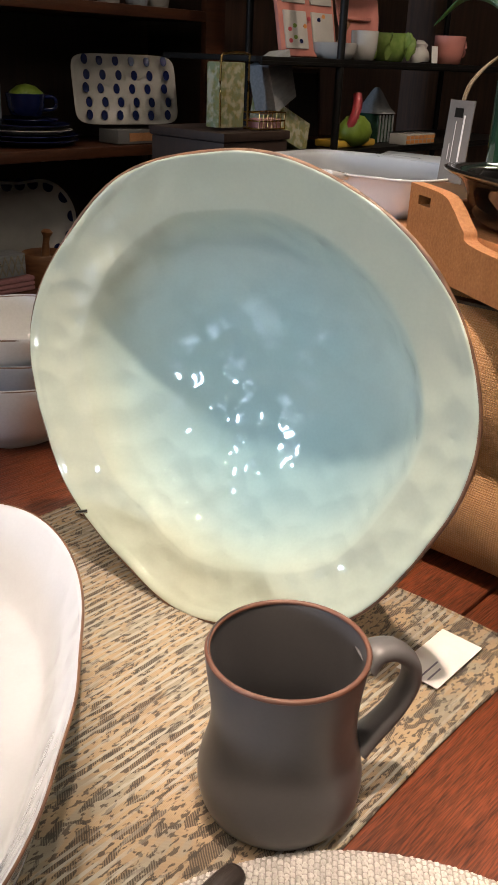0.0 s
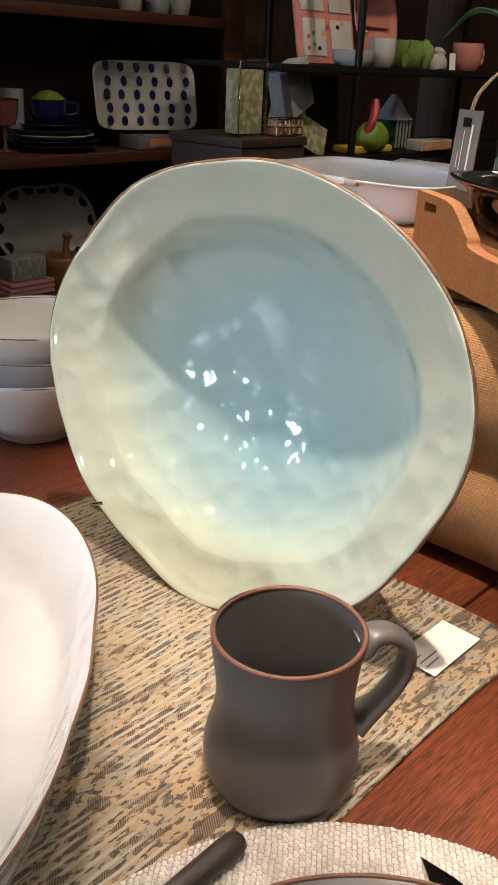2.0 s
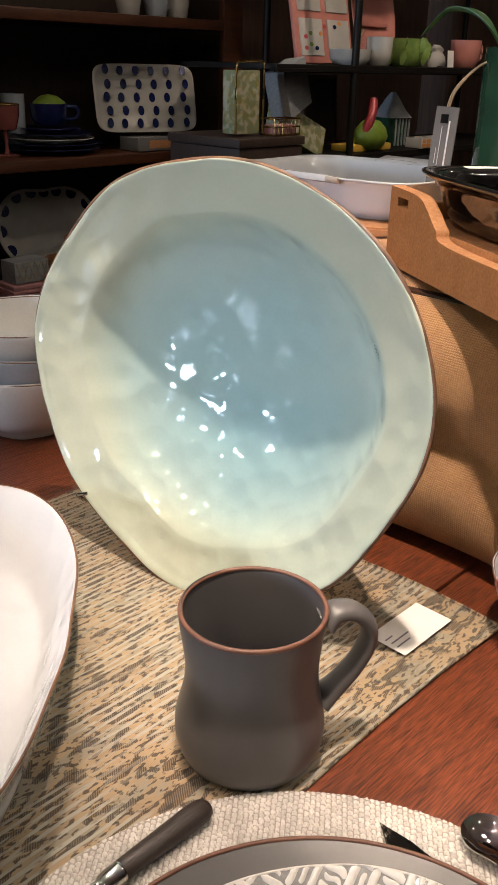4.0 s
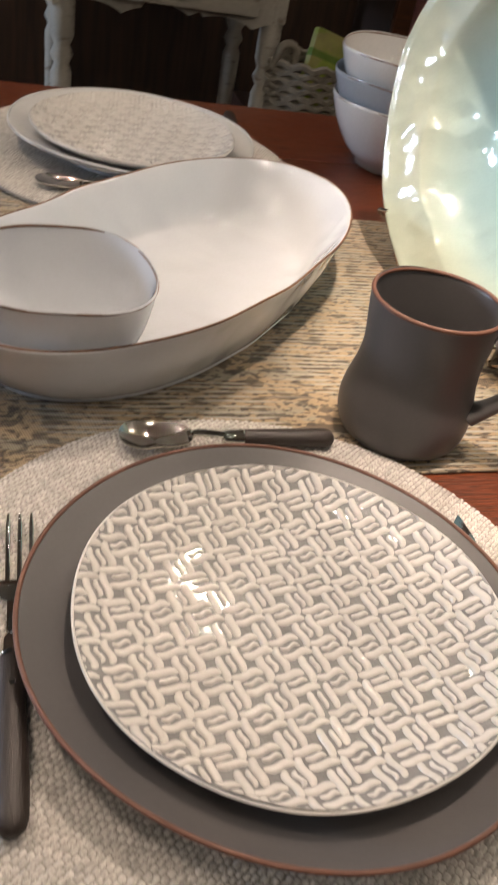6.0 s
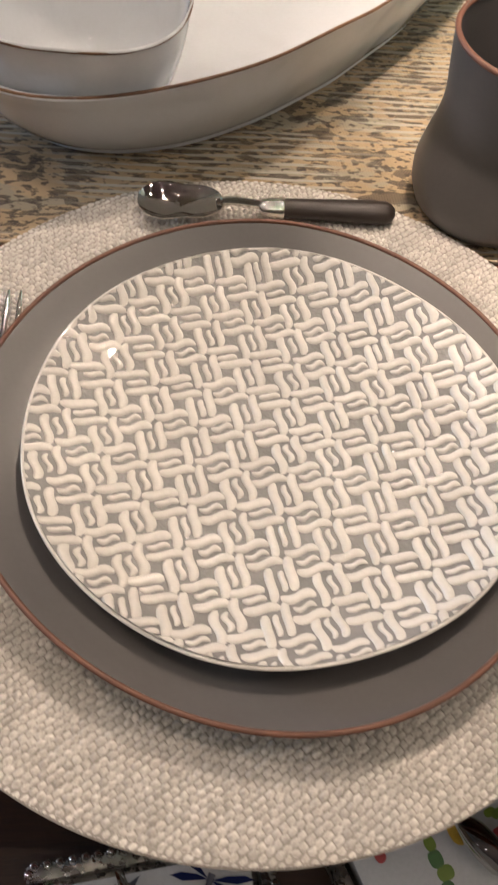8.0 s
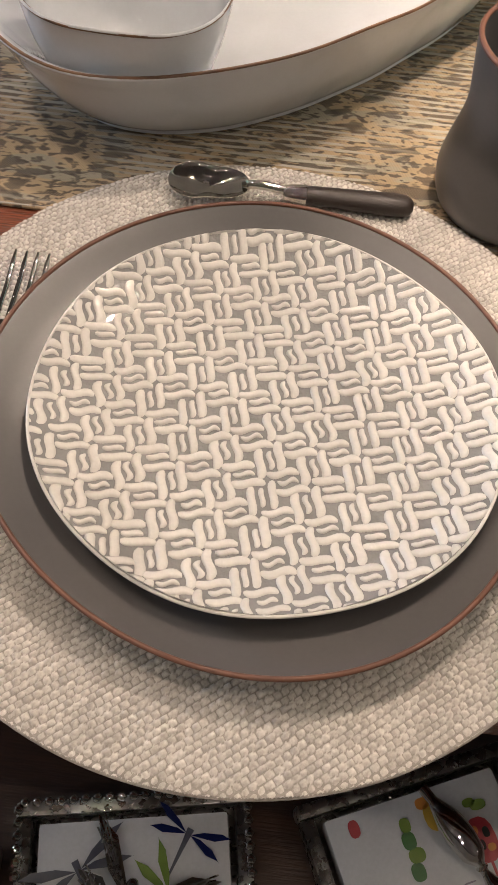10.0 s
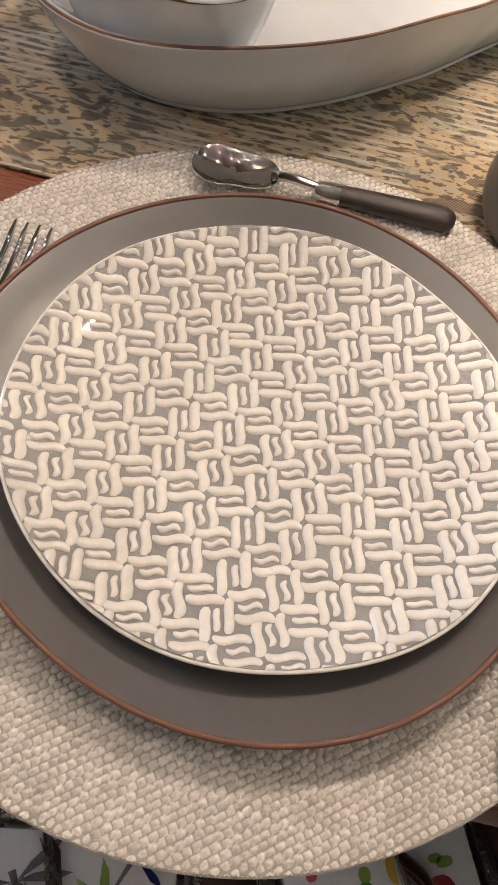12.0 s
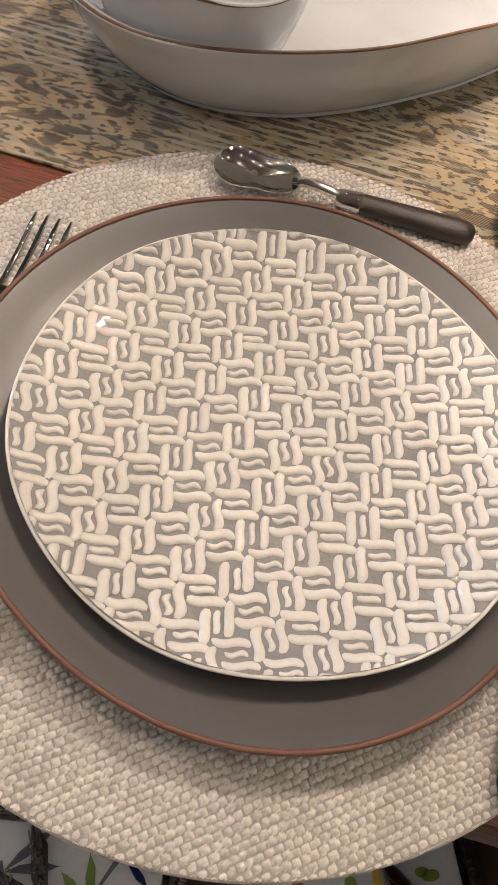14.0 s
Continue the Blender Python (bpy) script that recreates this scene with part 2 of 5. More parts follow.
def burlap_material():
    m = mat("burlap", (0.53, 0.29, 0.12), 0.9, second=(0.42, 0.22, 0.09), scale=40, sheen=0.2, fine=(0.28, 0.14, 0.06), fine_scale=500, fine_mix=0.3)
    nt = m.node_tree
    tc = nt.nodes.new("ShaderNodeTexCoord")
    hs = []
    for axis in ("X", "Y"):
        w = nt.nodes.new("ShaderNodeTexWave")
        w.bands_direction = axis
        w.inputs["Scale"].default_value, w.inputs["Distortion"].default_value, w.inputs["Detail Scale"].default_value = 150, 1.5, 2
        link(m, tc.outputs["UV"], w.inputs["Vector"])
        hs.append(w.outputs["Fac"])
    mx = nt.nodes.new("ShaderNodeMath")
    mx.operation = "MAXIMUM"
    link(m, hs[0], mx.inputs[0]), link(m, hs[1], mx.inputs[1])
    bp = nt.nodes.new("ShaderNodeBump")
    bp.inputs["Strength"].default_value, bp.inputs["Distance"].default_value = 1.0, 0.0012
    link(m, mx.outputs[0], bp.inputs["Height"])
    link(m, bp.outputs[0], nt.nodes["Principled BSDF"].inputs["Normal"])
    return m


M_BURLAP = burlap_material()

# ---- mesh tools ----


def thing(name, m, label, category, group="", kind=""):
    ob = new(name)
    ob.empty_display_size = 0.05
    ob.matrix_world = m
    return tagged(ob, label, category, group, kind)


def finish(me, material, smooth):
    me.materials.append(material)
    if smooth:
        me.shade_smooth()
        try:
            me.set_sharp_from_angle(angle=radians(smooth if smooth > 1 else 50))
        except AttributeError:
            pass


def part(name, bm, material, parent=None, label="", m=None, smooth=50):
    """Links a bmesh, or a tuple of vertices and faces, as one mesh object under a thing or a part."""
    me = bpy.data.meshes.new(name)
    if isinstance(bm, tuple):
        me.from_pydata(bm[0], [], bm[1])
    else:
        bmesh.ops.recalc_face_normals(bm, faces=bm.faces)
        bm.to_mesh(me)
        bm.free()
    finish(me, material, smooth)
    ob = new(name, me)
    if parent:
        ob.parent = parent
    if m is not None:
        ob.matrix_local = m if parent else m
        if not parent:
            ob.matrix_world = m
    return tagged(ob, label)


def box(sx, sy, sz, bevel=0.0, centre=(0, 0, 0), segs=2, bm=None):
    bm = bm or bmesh.new()
    r = bmesh.ops.create_cube(bm, size=1.0, matrix=Matrix.Translation(centre) @ Matrix.Diagonal((sx, sy, sz, 1)))
    if bevel:
        es = list({e for v in r["verts"] for e in v.link_edges})
        bmesh.ops.bevel(bm, geom=es, offset=bevel, segments=segs, affect="EDGES", profile=0.6)
    return bm


def radius(theta, coef):
    """A hand-made outline: mean radius and pairs of cosine and sine terms from the second harmonic on."""
    if callable(coef):
        return coef(theta)
    r = coef[0]
    for k in range((len(coef) - 1) // 2):
        r += coef[1 + 2 * k] * math.cos((k + 2) * theta) + coef[2 + 2 * k] * math.sin((k + 2) * theta)
    return r


def rounded(a, b, p):
    """The outline of a rounded rectangle or oval with half-axes a and b; the larger p, the squarer."""
    return lambda th: 1 / ((abs(math.cos(th)) / a) ** p + (abs(math.sin(th)) / b) ** p) ** (1 / p)


def vessel(profile, coef, segs=128, wave=0.0, waves=(3, 5), wobble=0.0, seed=0.0, squash=0.0):
    """A thrown or pressed vessel: rings of (share of the rim's radius, height), from the inner middle over the rim to the outer foot."""
    bm = bmesh.new()
    rings = []
    zmax = max(z for f, z in profile)
    for f, z in profile:
        ring = []
        for j in range(segs):
            th = 2 * math.pi * j / segs
            rr = radius(th, coef)
            if squash:
                rr = rr * (1 - squash * (1 - f)) + coef[0] * squash * (1 - f)
            r = f * rr
            up = (z / zmax) ** 2 if zmax else 0
            zz = z + up * wave * (math.sin(waves[0] * th + seed) + 0.6 * math.sin(waves[1] * th + 2 * seed))
            if wobble:
                p = Vector((r * math.cos(th) * 22 + seed, r * math.sin(th) * 22, z * 22))
                d = wobble * (noise.noise(p) + 0.4 * noise.noise(p * 2.3))
                r, zz = r + d * 0.4, zz + d * (1.0 if f < 0.97 else 0.2)
            ring.append(bm.verts.new((r * math.cos(th), r * math.sin(th), zz)))
        rings.append(ring)
    for a, b in zip(rings, rings[1:]):
        for j in range(segs):
            k = (j + 1) % segs
            bm.faces.new((a[j], a[k], b[k], b[j]))
    for ring, first in ((rings[0], True), (rings[-1], False)):
        c = Vector((0, 0, 0))
        for v in ring:
            c += v.co
        c = bm.verts.new(c / segs)
        for j in range(segs):
            k = (j + 1) % segs
            bm.faces.new((c, ring[k], ring[j]) if first else (c, ring[j], ring[k]))
    return bm


def tube(points, radii, segs=10, closed=False, flat=1.0, up=(0, 0, 1)):
    """A tube along points; flat squashes its section along up."""
    bm = bmesh.new()
    pts = [Vector(p) for p in points]
    n = len(pts)
    radii = radii if isinstance(radii, (list, tuple)) else [radii] * n
    rings = []
    for i, p in enumerate(pts):
        a = pts[(i - 1) % n] if closed or i else p
        b = pts[(i + 1) % n] if closed or i < n - 1 else p
        t = (b - a).normalized()
        u = Vector(up) - t * t.dot(Vector(up))
        u = u.normalized() if u.length > 1e-4 else t.orthogonal().normalized()
        v = t.cross(u)
        rings.append([bm.verts.new(p + radii[i] * (flat * math.cos(2 * math.pi * j / segs) * u + math.sin(2 * math.pi * j / segs) * v)) for j in range(segs)])
    for a, b in zip(rings, rings[1:] + ([rings[0]] if closed else [])):
        for j in range(segs):
            k = (j + 1) % segs
            bm.faces.new((a[j], a[k], b[k], b[j]))
    if not closed:
        bm.faces.new(rings[0]), bm.faces.new(rings[-1])
    return bm


def arc(pts, n=24):
    """A smooth line (Catmull-Rom) through points."""
    ps = [Vector(p) for p in pts]
    ps = [2 * ps[0] - ps[1]] + ps + [2 * ps[-1] - ps[-2]]
    out = []
    for i in range(1, len(ps) - 2):
        for k in range(n):
            t = k / n
            a, b, c, d = ps[i - 1:i + 3]
            out.append(0.5 * (2 * b + (c - a) * t + (2 * a - 5 * b + 4 * c - d) * t * t + (3 * b - a - 3 * c + d) * t ** 3))
    return out + [ps[-2]]


def rim_line(coef, z, r, f=1.0, segs=128, wave=0.0, waves=(3, 5), seed=0.0):
    pts = []
    for j in range(segs):
        th = 2 * math.pi * j / segs
        rr = f * radius(th, coef)
        pts.append((rr * math.cos(th), rr * math.sin(th), z + wave * (math.sin(waves[0] * th + seed) + 0.6 * math.sin(waves[1] * th + 2 * seed))))
    return tube(pts, r, 8, True)


def slab(outline, z0, z1, bevel=0.0):
    """A flat piece with the given outline between two heights."""
    bm = bmesh.new()
    lo = [bm.verts.new((x, y, z0)) for x, y in outline]
    f = bm.faces.new(lo)
    r = bmesh.ops.extrude_face_region(bm, geom=[f])
    top = [v for v in r["geom"] if isinstance(v, bmesh.types.BMVert)]
    for v in top:
        v.co.z = z1
    if bevel:
        es = [e for e in bm.edges if e.verts[0].co.z == e.verts[1].co.z]
        bmesh.ops.bevel(bm, geom=es, offset=bevel, segments=2, affect="EDGES")
    return bm


# ---- room ----
def structure(name, bm, material, m, label):
    return tagged(part(name, bm, material, None, label, m), label, name.split("_")[0], kind="structure")


structure("floor", box(11, 8, 0.1, 0, (0, 0, -0.05)), M_FLOOR, at_st(0.0, 0.2), "dark worn wooden shop floor")
structure("ceiling", box(11, 8, 0.1, 0, (0, 0, 0.05)), M_CEIL, at_st(0.0, 0.2, CEIL), "dark painted shop ceiling")
structure("wall_north", box(11, 0.12, CEIL, 0, (0, 0, CEIL / 2)), M_WALL, at_st(0.0, 2.36), "dark brown plank wall behind the shelves")
structure("wall_east", box(0.12, 8, CEIL, 0, (0, 0, CEIL / 2)), M_WALL, at_st(3.9, 0.2), "dark brown plank wall")
structure("wall_south", box(11, 0.12, CEIL, 0, (0, 0, CEIL / 2)), M_PLASTER, at_st(0.0, -3.7), "warm plaster shop wall")
# the street side has one large window
WS = -5.45
for nm, (n0, n1, z0, z1) in (("wall_west_a", (-3.7, 1.93, 0, CEIL)), ("wall_west_b", (2.57, 4.2, 0, CEIL)), ("wall_west_c", (1.93, 2.57, 0, 1.2)), ("wall_west_d", (1.93, 2.57, 1.9, CEIL))):
    structure(nm, box(0.12, n1 - n0, z1 - z0, 0, (0, (n0 + n1) / 2, (z0 + z1) / 2)), M_PLASTER, at_st(WS, 0), "warm plaster wall round the shop window")

# ---- table ----
TOP = 0.75
TS0, TS1, TN0, TN1 = -1.1, 1.35, -0.175, 0.885
table = thing("dining_table", at_st(0, 0, 0), "reddish mahogany plank dining table set for a meal", "table")
for s in (TS0 + 0.12, TS1 - 0.12):
    for n in (TN0 + 0.12, TN1 - 0.12):
        part("leg", box(0.08, 0.08, TOP - 0.05, 0.008, (0, 0, (TOP - 0.05) / 2)), M_TABLE, table, m=pose(s, n, 0))
for n in (TN0 + 0.09, TN1 - 0.09):
    part("apron", box(TS1 - TS0 - 0.3, 0.025, 0.09, 0.003), M_TABLE, table, m=pose((TS0 + TS1) / 2, n, TOP - 0.09))
SEAMS = [TN0, -0.01, 0.155, 0.33, 0.505, 0.69, TN1]
for i, (a, b) in enumerate(zip(SEAMS, SEAMS[1:])):
    w = b - a - 0.002
    part("plank", box(TS1 - TS0, w, 0.036, 0.0022, (0, 0, -0.018)), M_TABLE, table, m=pose((TS0 + TS1) / 2 + 0.013 * math.sin(i * 5), (a + b) / 2, TOP - 0.0004 * (i % 2)))


# ---- cloth runner ----
def runner_mesh():
    n0, n1, s0, s1 = 0.09, 0.52, -0.95, 0.69
    nu, nv = 220, 70
    vs, fs = [], []
    for layer in (0, 1):
        for i in range(nu + 1):
            for j in range(nv + 1):
                u, v = i / nu, j / nv
                end = s1 - 0.02 * v * v - 0.05 * max(0, v - 0.85) / 0.15 + 0.004 * math.sin(v * 9)
                s = s0 + (end - s0) * u
                n = n0 + (n1 - n0) * v + 0.003 * math.sin(s * 14) * (1 - v) + 0.006 * math.sin(s * 6 + 1) * v
                z = 0.0012 + 0.0006 * noise.noise((s * 9, n * 9, 0)) + 0.0010 * max(0, noise.noise((s * 5, n * 7, 4)))
                vs.append((s, n, z if layer == 0 else 0.0002))
    k = (nu + 1) * (nv + 1)
    for i in range(nu):
        for j in range(nv):
            a = i * (nv + 1) + j
            fs.append((a, a + nv + 1, a + nv + 2, a + 1))
            fs.append((k + a, k + a + 1, k + a + nv + 2, k + a + nv + 1))
    for i in range(nu):
        for j in (0, nv):
            a = i * (nv + 1) + j
            fs.append((a, a + nv + 1, k + a + nv + 1, k + a))
    for j in range(nv):
        for i in (0, nu):
            a = i * (nv + 1) + j
            fs.append((a, a + 1, k + a + 1, k + a))
    return vs, fs


runner = thing("table_runner", at_st(0, 0, TOP), "tan and grey jacquard table runner with dark flecks", "table runner")
part("cloth", runner_mesh(), M_RUNNER, runner)
part("hem", tube([(s, 0.0905 + 0.003 * math.sin(s * 14), 0.0013) for s in np.linspace(-0.95, 0.688, 90)], 0.0013, 8), M_RUNNER, runner, "rolled stitched edge")
part("hem", tube([(0.689 - 0.02 * v * v - 0.05 * max(0, v - 0.85) / 0.15 + 0.004 * math.sin(v * 9), 0.09 + 0.43 * v, 0.0013) for v in np.linspace(0, 1, 50)], 0.0013, 8), M_RUNNER, runner, "rolled stitched edge")


# ---- place setting ----
def placemat(m, label):
    """Round mat of coarse basket-woven fibre, each nub raised."""
    R, step = 0.1835, 0.00072
    k = int(R / step) + 1
    idx, vs, fs, tones = {}, [], [], []
    pu, pv = 0.0038, 0.0032
    for i in range(-k, k + 1):
        for j in range(-k, k + 1):
            x, y = i * step, j * step
            r = math.hypot(x, y)
            if r > R:
                continue
            wx = x + 0.0016 * noise.noise((x * 70, y * 70, 1))
            wy = y + 0.0016 * noise.noise((x * 70, y * 70, 7))
            row = math.floor(wy / pv)
            off = 0.5 * (row % 2)
            col = math.floor(wx / pu + off)
            fu, fv = wx / pu + off - col - 0.5, wy / pv - row - 0.5
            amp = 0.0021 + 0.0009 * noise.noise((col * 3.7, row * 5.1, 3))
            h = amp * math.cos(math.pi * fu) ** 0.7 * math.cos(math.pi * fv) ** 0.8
            # low parts get tone 0, which colours in the shade between nubs
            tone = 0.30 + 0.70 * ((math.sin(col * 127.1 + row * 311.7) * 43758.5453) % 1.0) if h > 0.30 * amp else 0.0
            if r > R - 0.004:
                h *= 0.45
            idx[i, j] = len(vs)
            vs.append((x, y, 0.0030 + h))
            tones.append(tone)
    base = len(vs)
    for (i, j), a in idx.items():
        q = [idx.get(c) for c in ((i + 1, j), (i + 1, j + 1), (i, j + 1))]
        if None not in q:
            fs.append((a, *q))
    ob = thing("placemat", m, label, "placemat", "placemats")
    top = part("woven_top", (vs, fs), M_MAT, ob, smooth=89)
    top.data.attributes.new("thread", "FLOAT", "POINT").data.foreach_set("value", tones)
    part("backing", slab([(0.1838 * math.cos(2 * math.pi * j / 160), 0.1838 * math.sin(2 * math.pi * j / 160)) for j in range(160)], 0.0002, 0.0034, 0.001), M_MAT, ob)
    return ob


MATX, MATY = 0.2020, 0.2400
RUNZ = TOP + 0.0026
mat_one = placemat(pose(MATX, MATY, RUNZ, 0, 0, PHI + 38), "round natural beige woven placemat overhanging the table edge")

CHARGER = (0.1337, 0.0018, 0.0004, 0.0011, -0.0001, 0.0004, -0.0006)
PLATE = [(0.02, 0.006), (0.3, 0.0062), (0.6, 0.0066), (0.74, 0.0076), (0.84, 0.011), (0.92, 0.0155), (0.975, 0.0192), (0.995, 0.0202), (1.0, 0.0194), (0.985, 0.0172), (0.9, 0.0105), (0.8, 0.005),
         (0.66, 0.0012), (0.62, 0.0), (0.58, 0.0012), (0.3, 0.0016)]


def dinner_plate(m, coef, glaze, rim, label, group, seed=1.0):
    ob = thing("dinner_plate", m, label, "plate", group)
    part("dish", vessel(PLATE, coef, 144, 0.0006, wobble=0.0006, seed=seed), glaze, ob)
    part("rim", rim_line(coef, 0.0200, 0.0013, 0.997, 144, 0.0006, seed=seed), rim, ob, "unglazed terracotta coloured rim")
    return ob


MATZ = RUNZ + 0.0042
charger = dinner_plate(pose(0.2103, 0.2406, MATZ), CHARGER, M_GREY, M_TERRA, "matte dark grey stoneware dinner plate with terracotta rim", "dinner plates")

SALAD = (0.1120, 0.0001, 0.0014, -0.0006, 0.0007, 0.0, -0.0002, 0.0002, 0.0001, -0.0003, 0.0006)
SPROF = [(0.02, 0.0052), (0.35, 0.0053), (0.6, 0.0060), (0.8, 0.0084), (0.92, 0.0125), (0.98, 0.0158), (0.998, 0.0164), (1.0, 0.0154), (0.985, 0.0130), (0.9, 0.0070), (0.75, 0.0026), (0.62, 0.0), (0.58, 0.001), (0.3, 0.0012)]


def dish_height(f, prof):
    for (f0, z0), (f1, z1) in zip(prof, prof[1:]):
        if f0 <= f <= f1:
            return z0 + (z1 - z0) * (f - f0) / (f1 - f0)
    return prof[0][1]


def weave_strokes(coef, prof, turn, period, seed):
    """Trailed slip in a basket pattern: cells with three strokes along or across by turns, raised on the plate. One mesh for each stroke, with its distance from the middle."""
    rnd = random.Random(seed)
    ca, sa = math.cos(turn), math.sin(turn)
    out = []
    n, k = 10, 6
    cd, sd = math.cos(radians(32)), math.sin(radians(32))

    def stroke(cx, cy, along, length, width, bend):
        vs, fs = [], []
        along = (along[0] * cd + along[1] * sd, along[1] * cd - along[0] * sd)
        for i in range(n):
            t = i / (n - 1) - 0.5
            side = bend * math.sin(t * 2 * math.pi)
            px, py = along[0] * t * length - along[1] * side + cx, along[1] * t * length + along[0] * side + cy
            w = width * (1 - abs(2 * t) ** 8 * 0.45) * 0.5
            hgt = 0.0017 * (1 - abs(2 * t) ** 5 * 0.75)
            for q in range(k):
                a = math.pi * q / (k - 1)
                lx, ly = px - along[1] * math.cos(a) * w, py + along[0] * math.cos(a) * w
                x, y = ca * lx - sa * ly, sa * lx + ca * ly
                edge = radius(math.atan2(y, x), coef)
                f = math.hypot(x, y) / edge
                if f > 0.99:
                    x, y, f = x * 0.99 / f, y * 0.99 / f, 0.99
                vs.append((x, y, dish_height(f, prof) - 0.0003 + hgt * math.sin(a) ** 0.7))
        for i in range(n - 1):
            for q in range(k - 1):
                fs.append((i * k + q, i * k + q + 1, (i + 1) * k + q + 1, (i + 1) * k + q))
        fs.append(tuple(range(k)))
        fs.append(tuple((n - 1) * k + q for q in range(k - 1, -1, -1)))
        f = math.hypot(cx, cy) / coef[0]
        if f < 1.05:
            out.append((f, vs, fs))

    K = int(coef[0] / period) + 2
    for i in range(-K, K + 1):
        for j in range(-K, K + 1):
            x, y = i * period - 0.0059 + rnd.uniform(-0.03, 0.03) * period, j * period - 0.0003 + rnd.uniform(-0.03, 0.03) * period
            along = (1, 0) if (i + j) % 2 else (0, 1)
            bend = rnd.uniform(0.02, 0.09) * period
            for q, ln in ((-0.345, 1.05), (0, 0.66), (0.345, 1.05)):
                slip = rnd.uniform(-0.05, 0.05) * period
                ox, oy = (slip + 0.14 * q * period, q * period) if along[0] else (q * period, slip - 0.14 * q * period)
                stroke(x + ox, y + oy, along, ln * period * rnd.uniform(0.97, 1.08), period * (0.310 if ln > 0.8 else 0.20) * rnd.uniform(0.9, 1.08), bend)
    return sorted(out, key=lambda r: r[0])


def salad_plate(m, coef, turn, label, seed, base, pieces):
    ob = thing("salad_plate", m, label, "plate", "salad plates")
    part("dish", vessel(SPROF, coef, 144, 0.0005, wobble=0.0003, seed=seed), base, ob)
    strokes = weave_strokes(coef, SPROF, turn, 0.0148, 5)
    for f, vs, fs in strokes[:pieces]:
        part("slip_stroke", (vs, fs), M_WEAVE, ob, smooth=75)
    vs, fs = [], []
    for f, v, q in strokes[pieces:]:
        b0 = len(vs)
        vs.extend(v)
        fs.extend(tuple(x + b0 for x in face) for face in q)
    tagged(part("relief", (vs, fs), M_WEAVE, ob, "raised cream basket-weave slip strokes", smooth=75), kind="stuff")
    part("rim", rim_line(coef, 0.0157, 0.0009, 0.997, 144, 0.0005, seed=seed), M_WEAVE, ob, "smooth glazed edge")
    return ob


salad = salad_plate(pose(0.2126, 0.2438, MATZ + 0.0068, 0, 0, 0), SALAD, radians(7.5), "glossy cream salad plate with raised basket-weave pattern", 2.0, M_WEAVE_BASE, 300)


# ---- cutlery ----
def handle_mesh(length, w0, w1, thick):
    """A rounded grip along x, widening from w0 to w1, with softly closed ends."""
    xs = [0, 0.02, 0.06, 0.2, 0.5, 0.8, 0.92, 0.97, 1.0]
    ws = [0.80, 0.95, 1.0, 1.0, 1.0, 1.0, 0.93, 0.75, 0.40]
    return tube([(length * x, 0, 0) for x in xs], [0.5 * (w0 + (w1 - w0) * x) * w for x, w in zip(xs, ws)], 18, flat=2 * thick / (w0 + w1))


def cutlery(kind, m, label, group):
    """A bistro-style piece with a dark wooden handle. It lies along x, its tip at x = 0."""
    ob = thing(kind, m, label, kind.replace("dessert_", ""), group)
    if kind == "dessert_spoon":
        prof = [(0.05, -0.0062), (0.5, -0.0050), (0.8, -0.0026), (0.97, -0.0002), (1.0, 0.0003), (1.0, -0.0006), (0.8, -0.0036), (0.5, -0.0062), (0.05, -0.0074)]
        bm = vessel(prof, (0.0190, 0.0052, 0, 0.0012, 0, 0, 0), 48)
        part("bowl", bm, M_STEEL, ob, m=pose(0.0245, 0, 0.0085))
        part("neck", tube(arc([(0.046, 0, 0.0080), (0.054, 0, 0.0098), (0.066, 0, 0.0085), (0.078, 0, 0.0065)], 8), [0.0040] * 4 + [0.0026] * 12 + [0.0026] * 9, 10), M_STEEL, ob)
        h0, hl = 0.076, 0.066
    elif kind == "fork":
        for k in range(4):
            y = (k - 1.5) * 0.0062
            t = tube(arc([(0.0, y, 0.0075), (0.02, y, 0.0040), (0.045, y * 0.95, 0.0032), (0.052, y * 0.9, 0.0036)], 5), [0.0007, 0.0011] + [0.0015] * 14, 8)
            part("tine", t, M_STEEL, ob)
        part("root", tube(arc([(0.048, 0, 0.0036), (0.058, 0, 0.0044), (0.070, 0, 0.0060), (0.092, 0, 0.0062)], 6), [0.0112] * 4 + [0.0100, 0.0085, 0.0065, 0.005] + [0.0030] * 11, 12, flat=0.22), M_STEEL, ob)
        h0, hl = 0.090, 0.090
    else:
        bm = slab([(0.0, 0.004), (0.012, -0.005), (0.04, -0.0085), (0.09, -0.0080), (0.112, -0.004), (0.112, 0.004), (0.02, 0.0065)], 0.0030, 0.0046, 0.0004)
        part("blade", bm, M_STEEL, ob)
        h0, hl = 0.110, 0.092
    part("ferrule", tube([(x * 0.014, 0, 0) for x in (0, 0.1, 0.35, 0.8, 0.9, 1)], [0.0040, 0.0052, 0.0058, 0.0062, 0.0066, 0.0060], 18, flat=0.85), M_STEEL, ob, m=pose(h0 - 0.006, 0, 0.0062))
    hd = part("handle", handle_mesh(hl, 0.0120, 0.0160, 0.0115), M_HANDLE, ob, "dark brown wooden handle", m=pose(h0 + 0.005, 0, 0.0062))
    for k in ((0.22, 0.7) if hl > 0.08 else ()):
        part("rivet", slab([(0.0016 * math.cos(a), 0.0016 * math.sin(a)) for a in np.linspace(0, 5.5, 8)], 0.0035, 0.0053), M_STEEL, hd, m=pose(hl * k, 0, 0))
    return ob


def aim(x0, y0, x1, y1, z):
    return pose(x0, y0, z, 0, 0, math.degrees(math.atan2(y1 - y0, x1 - x0)))


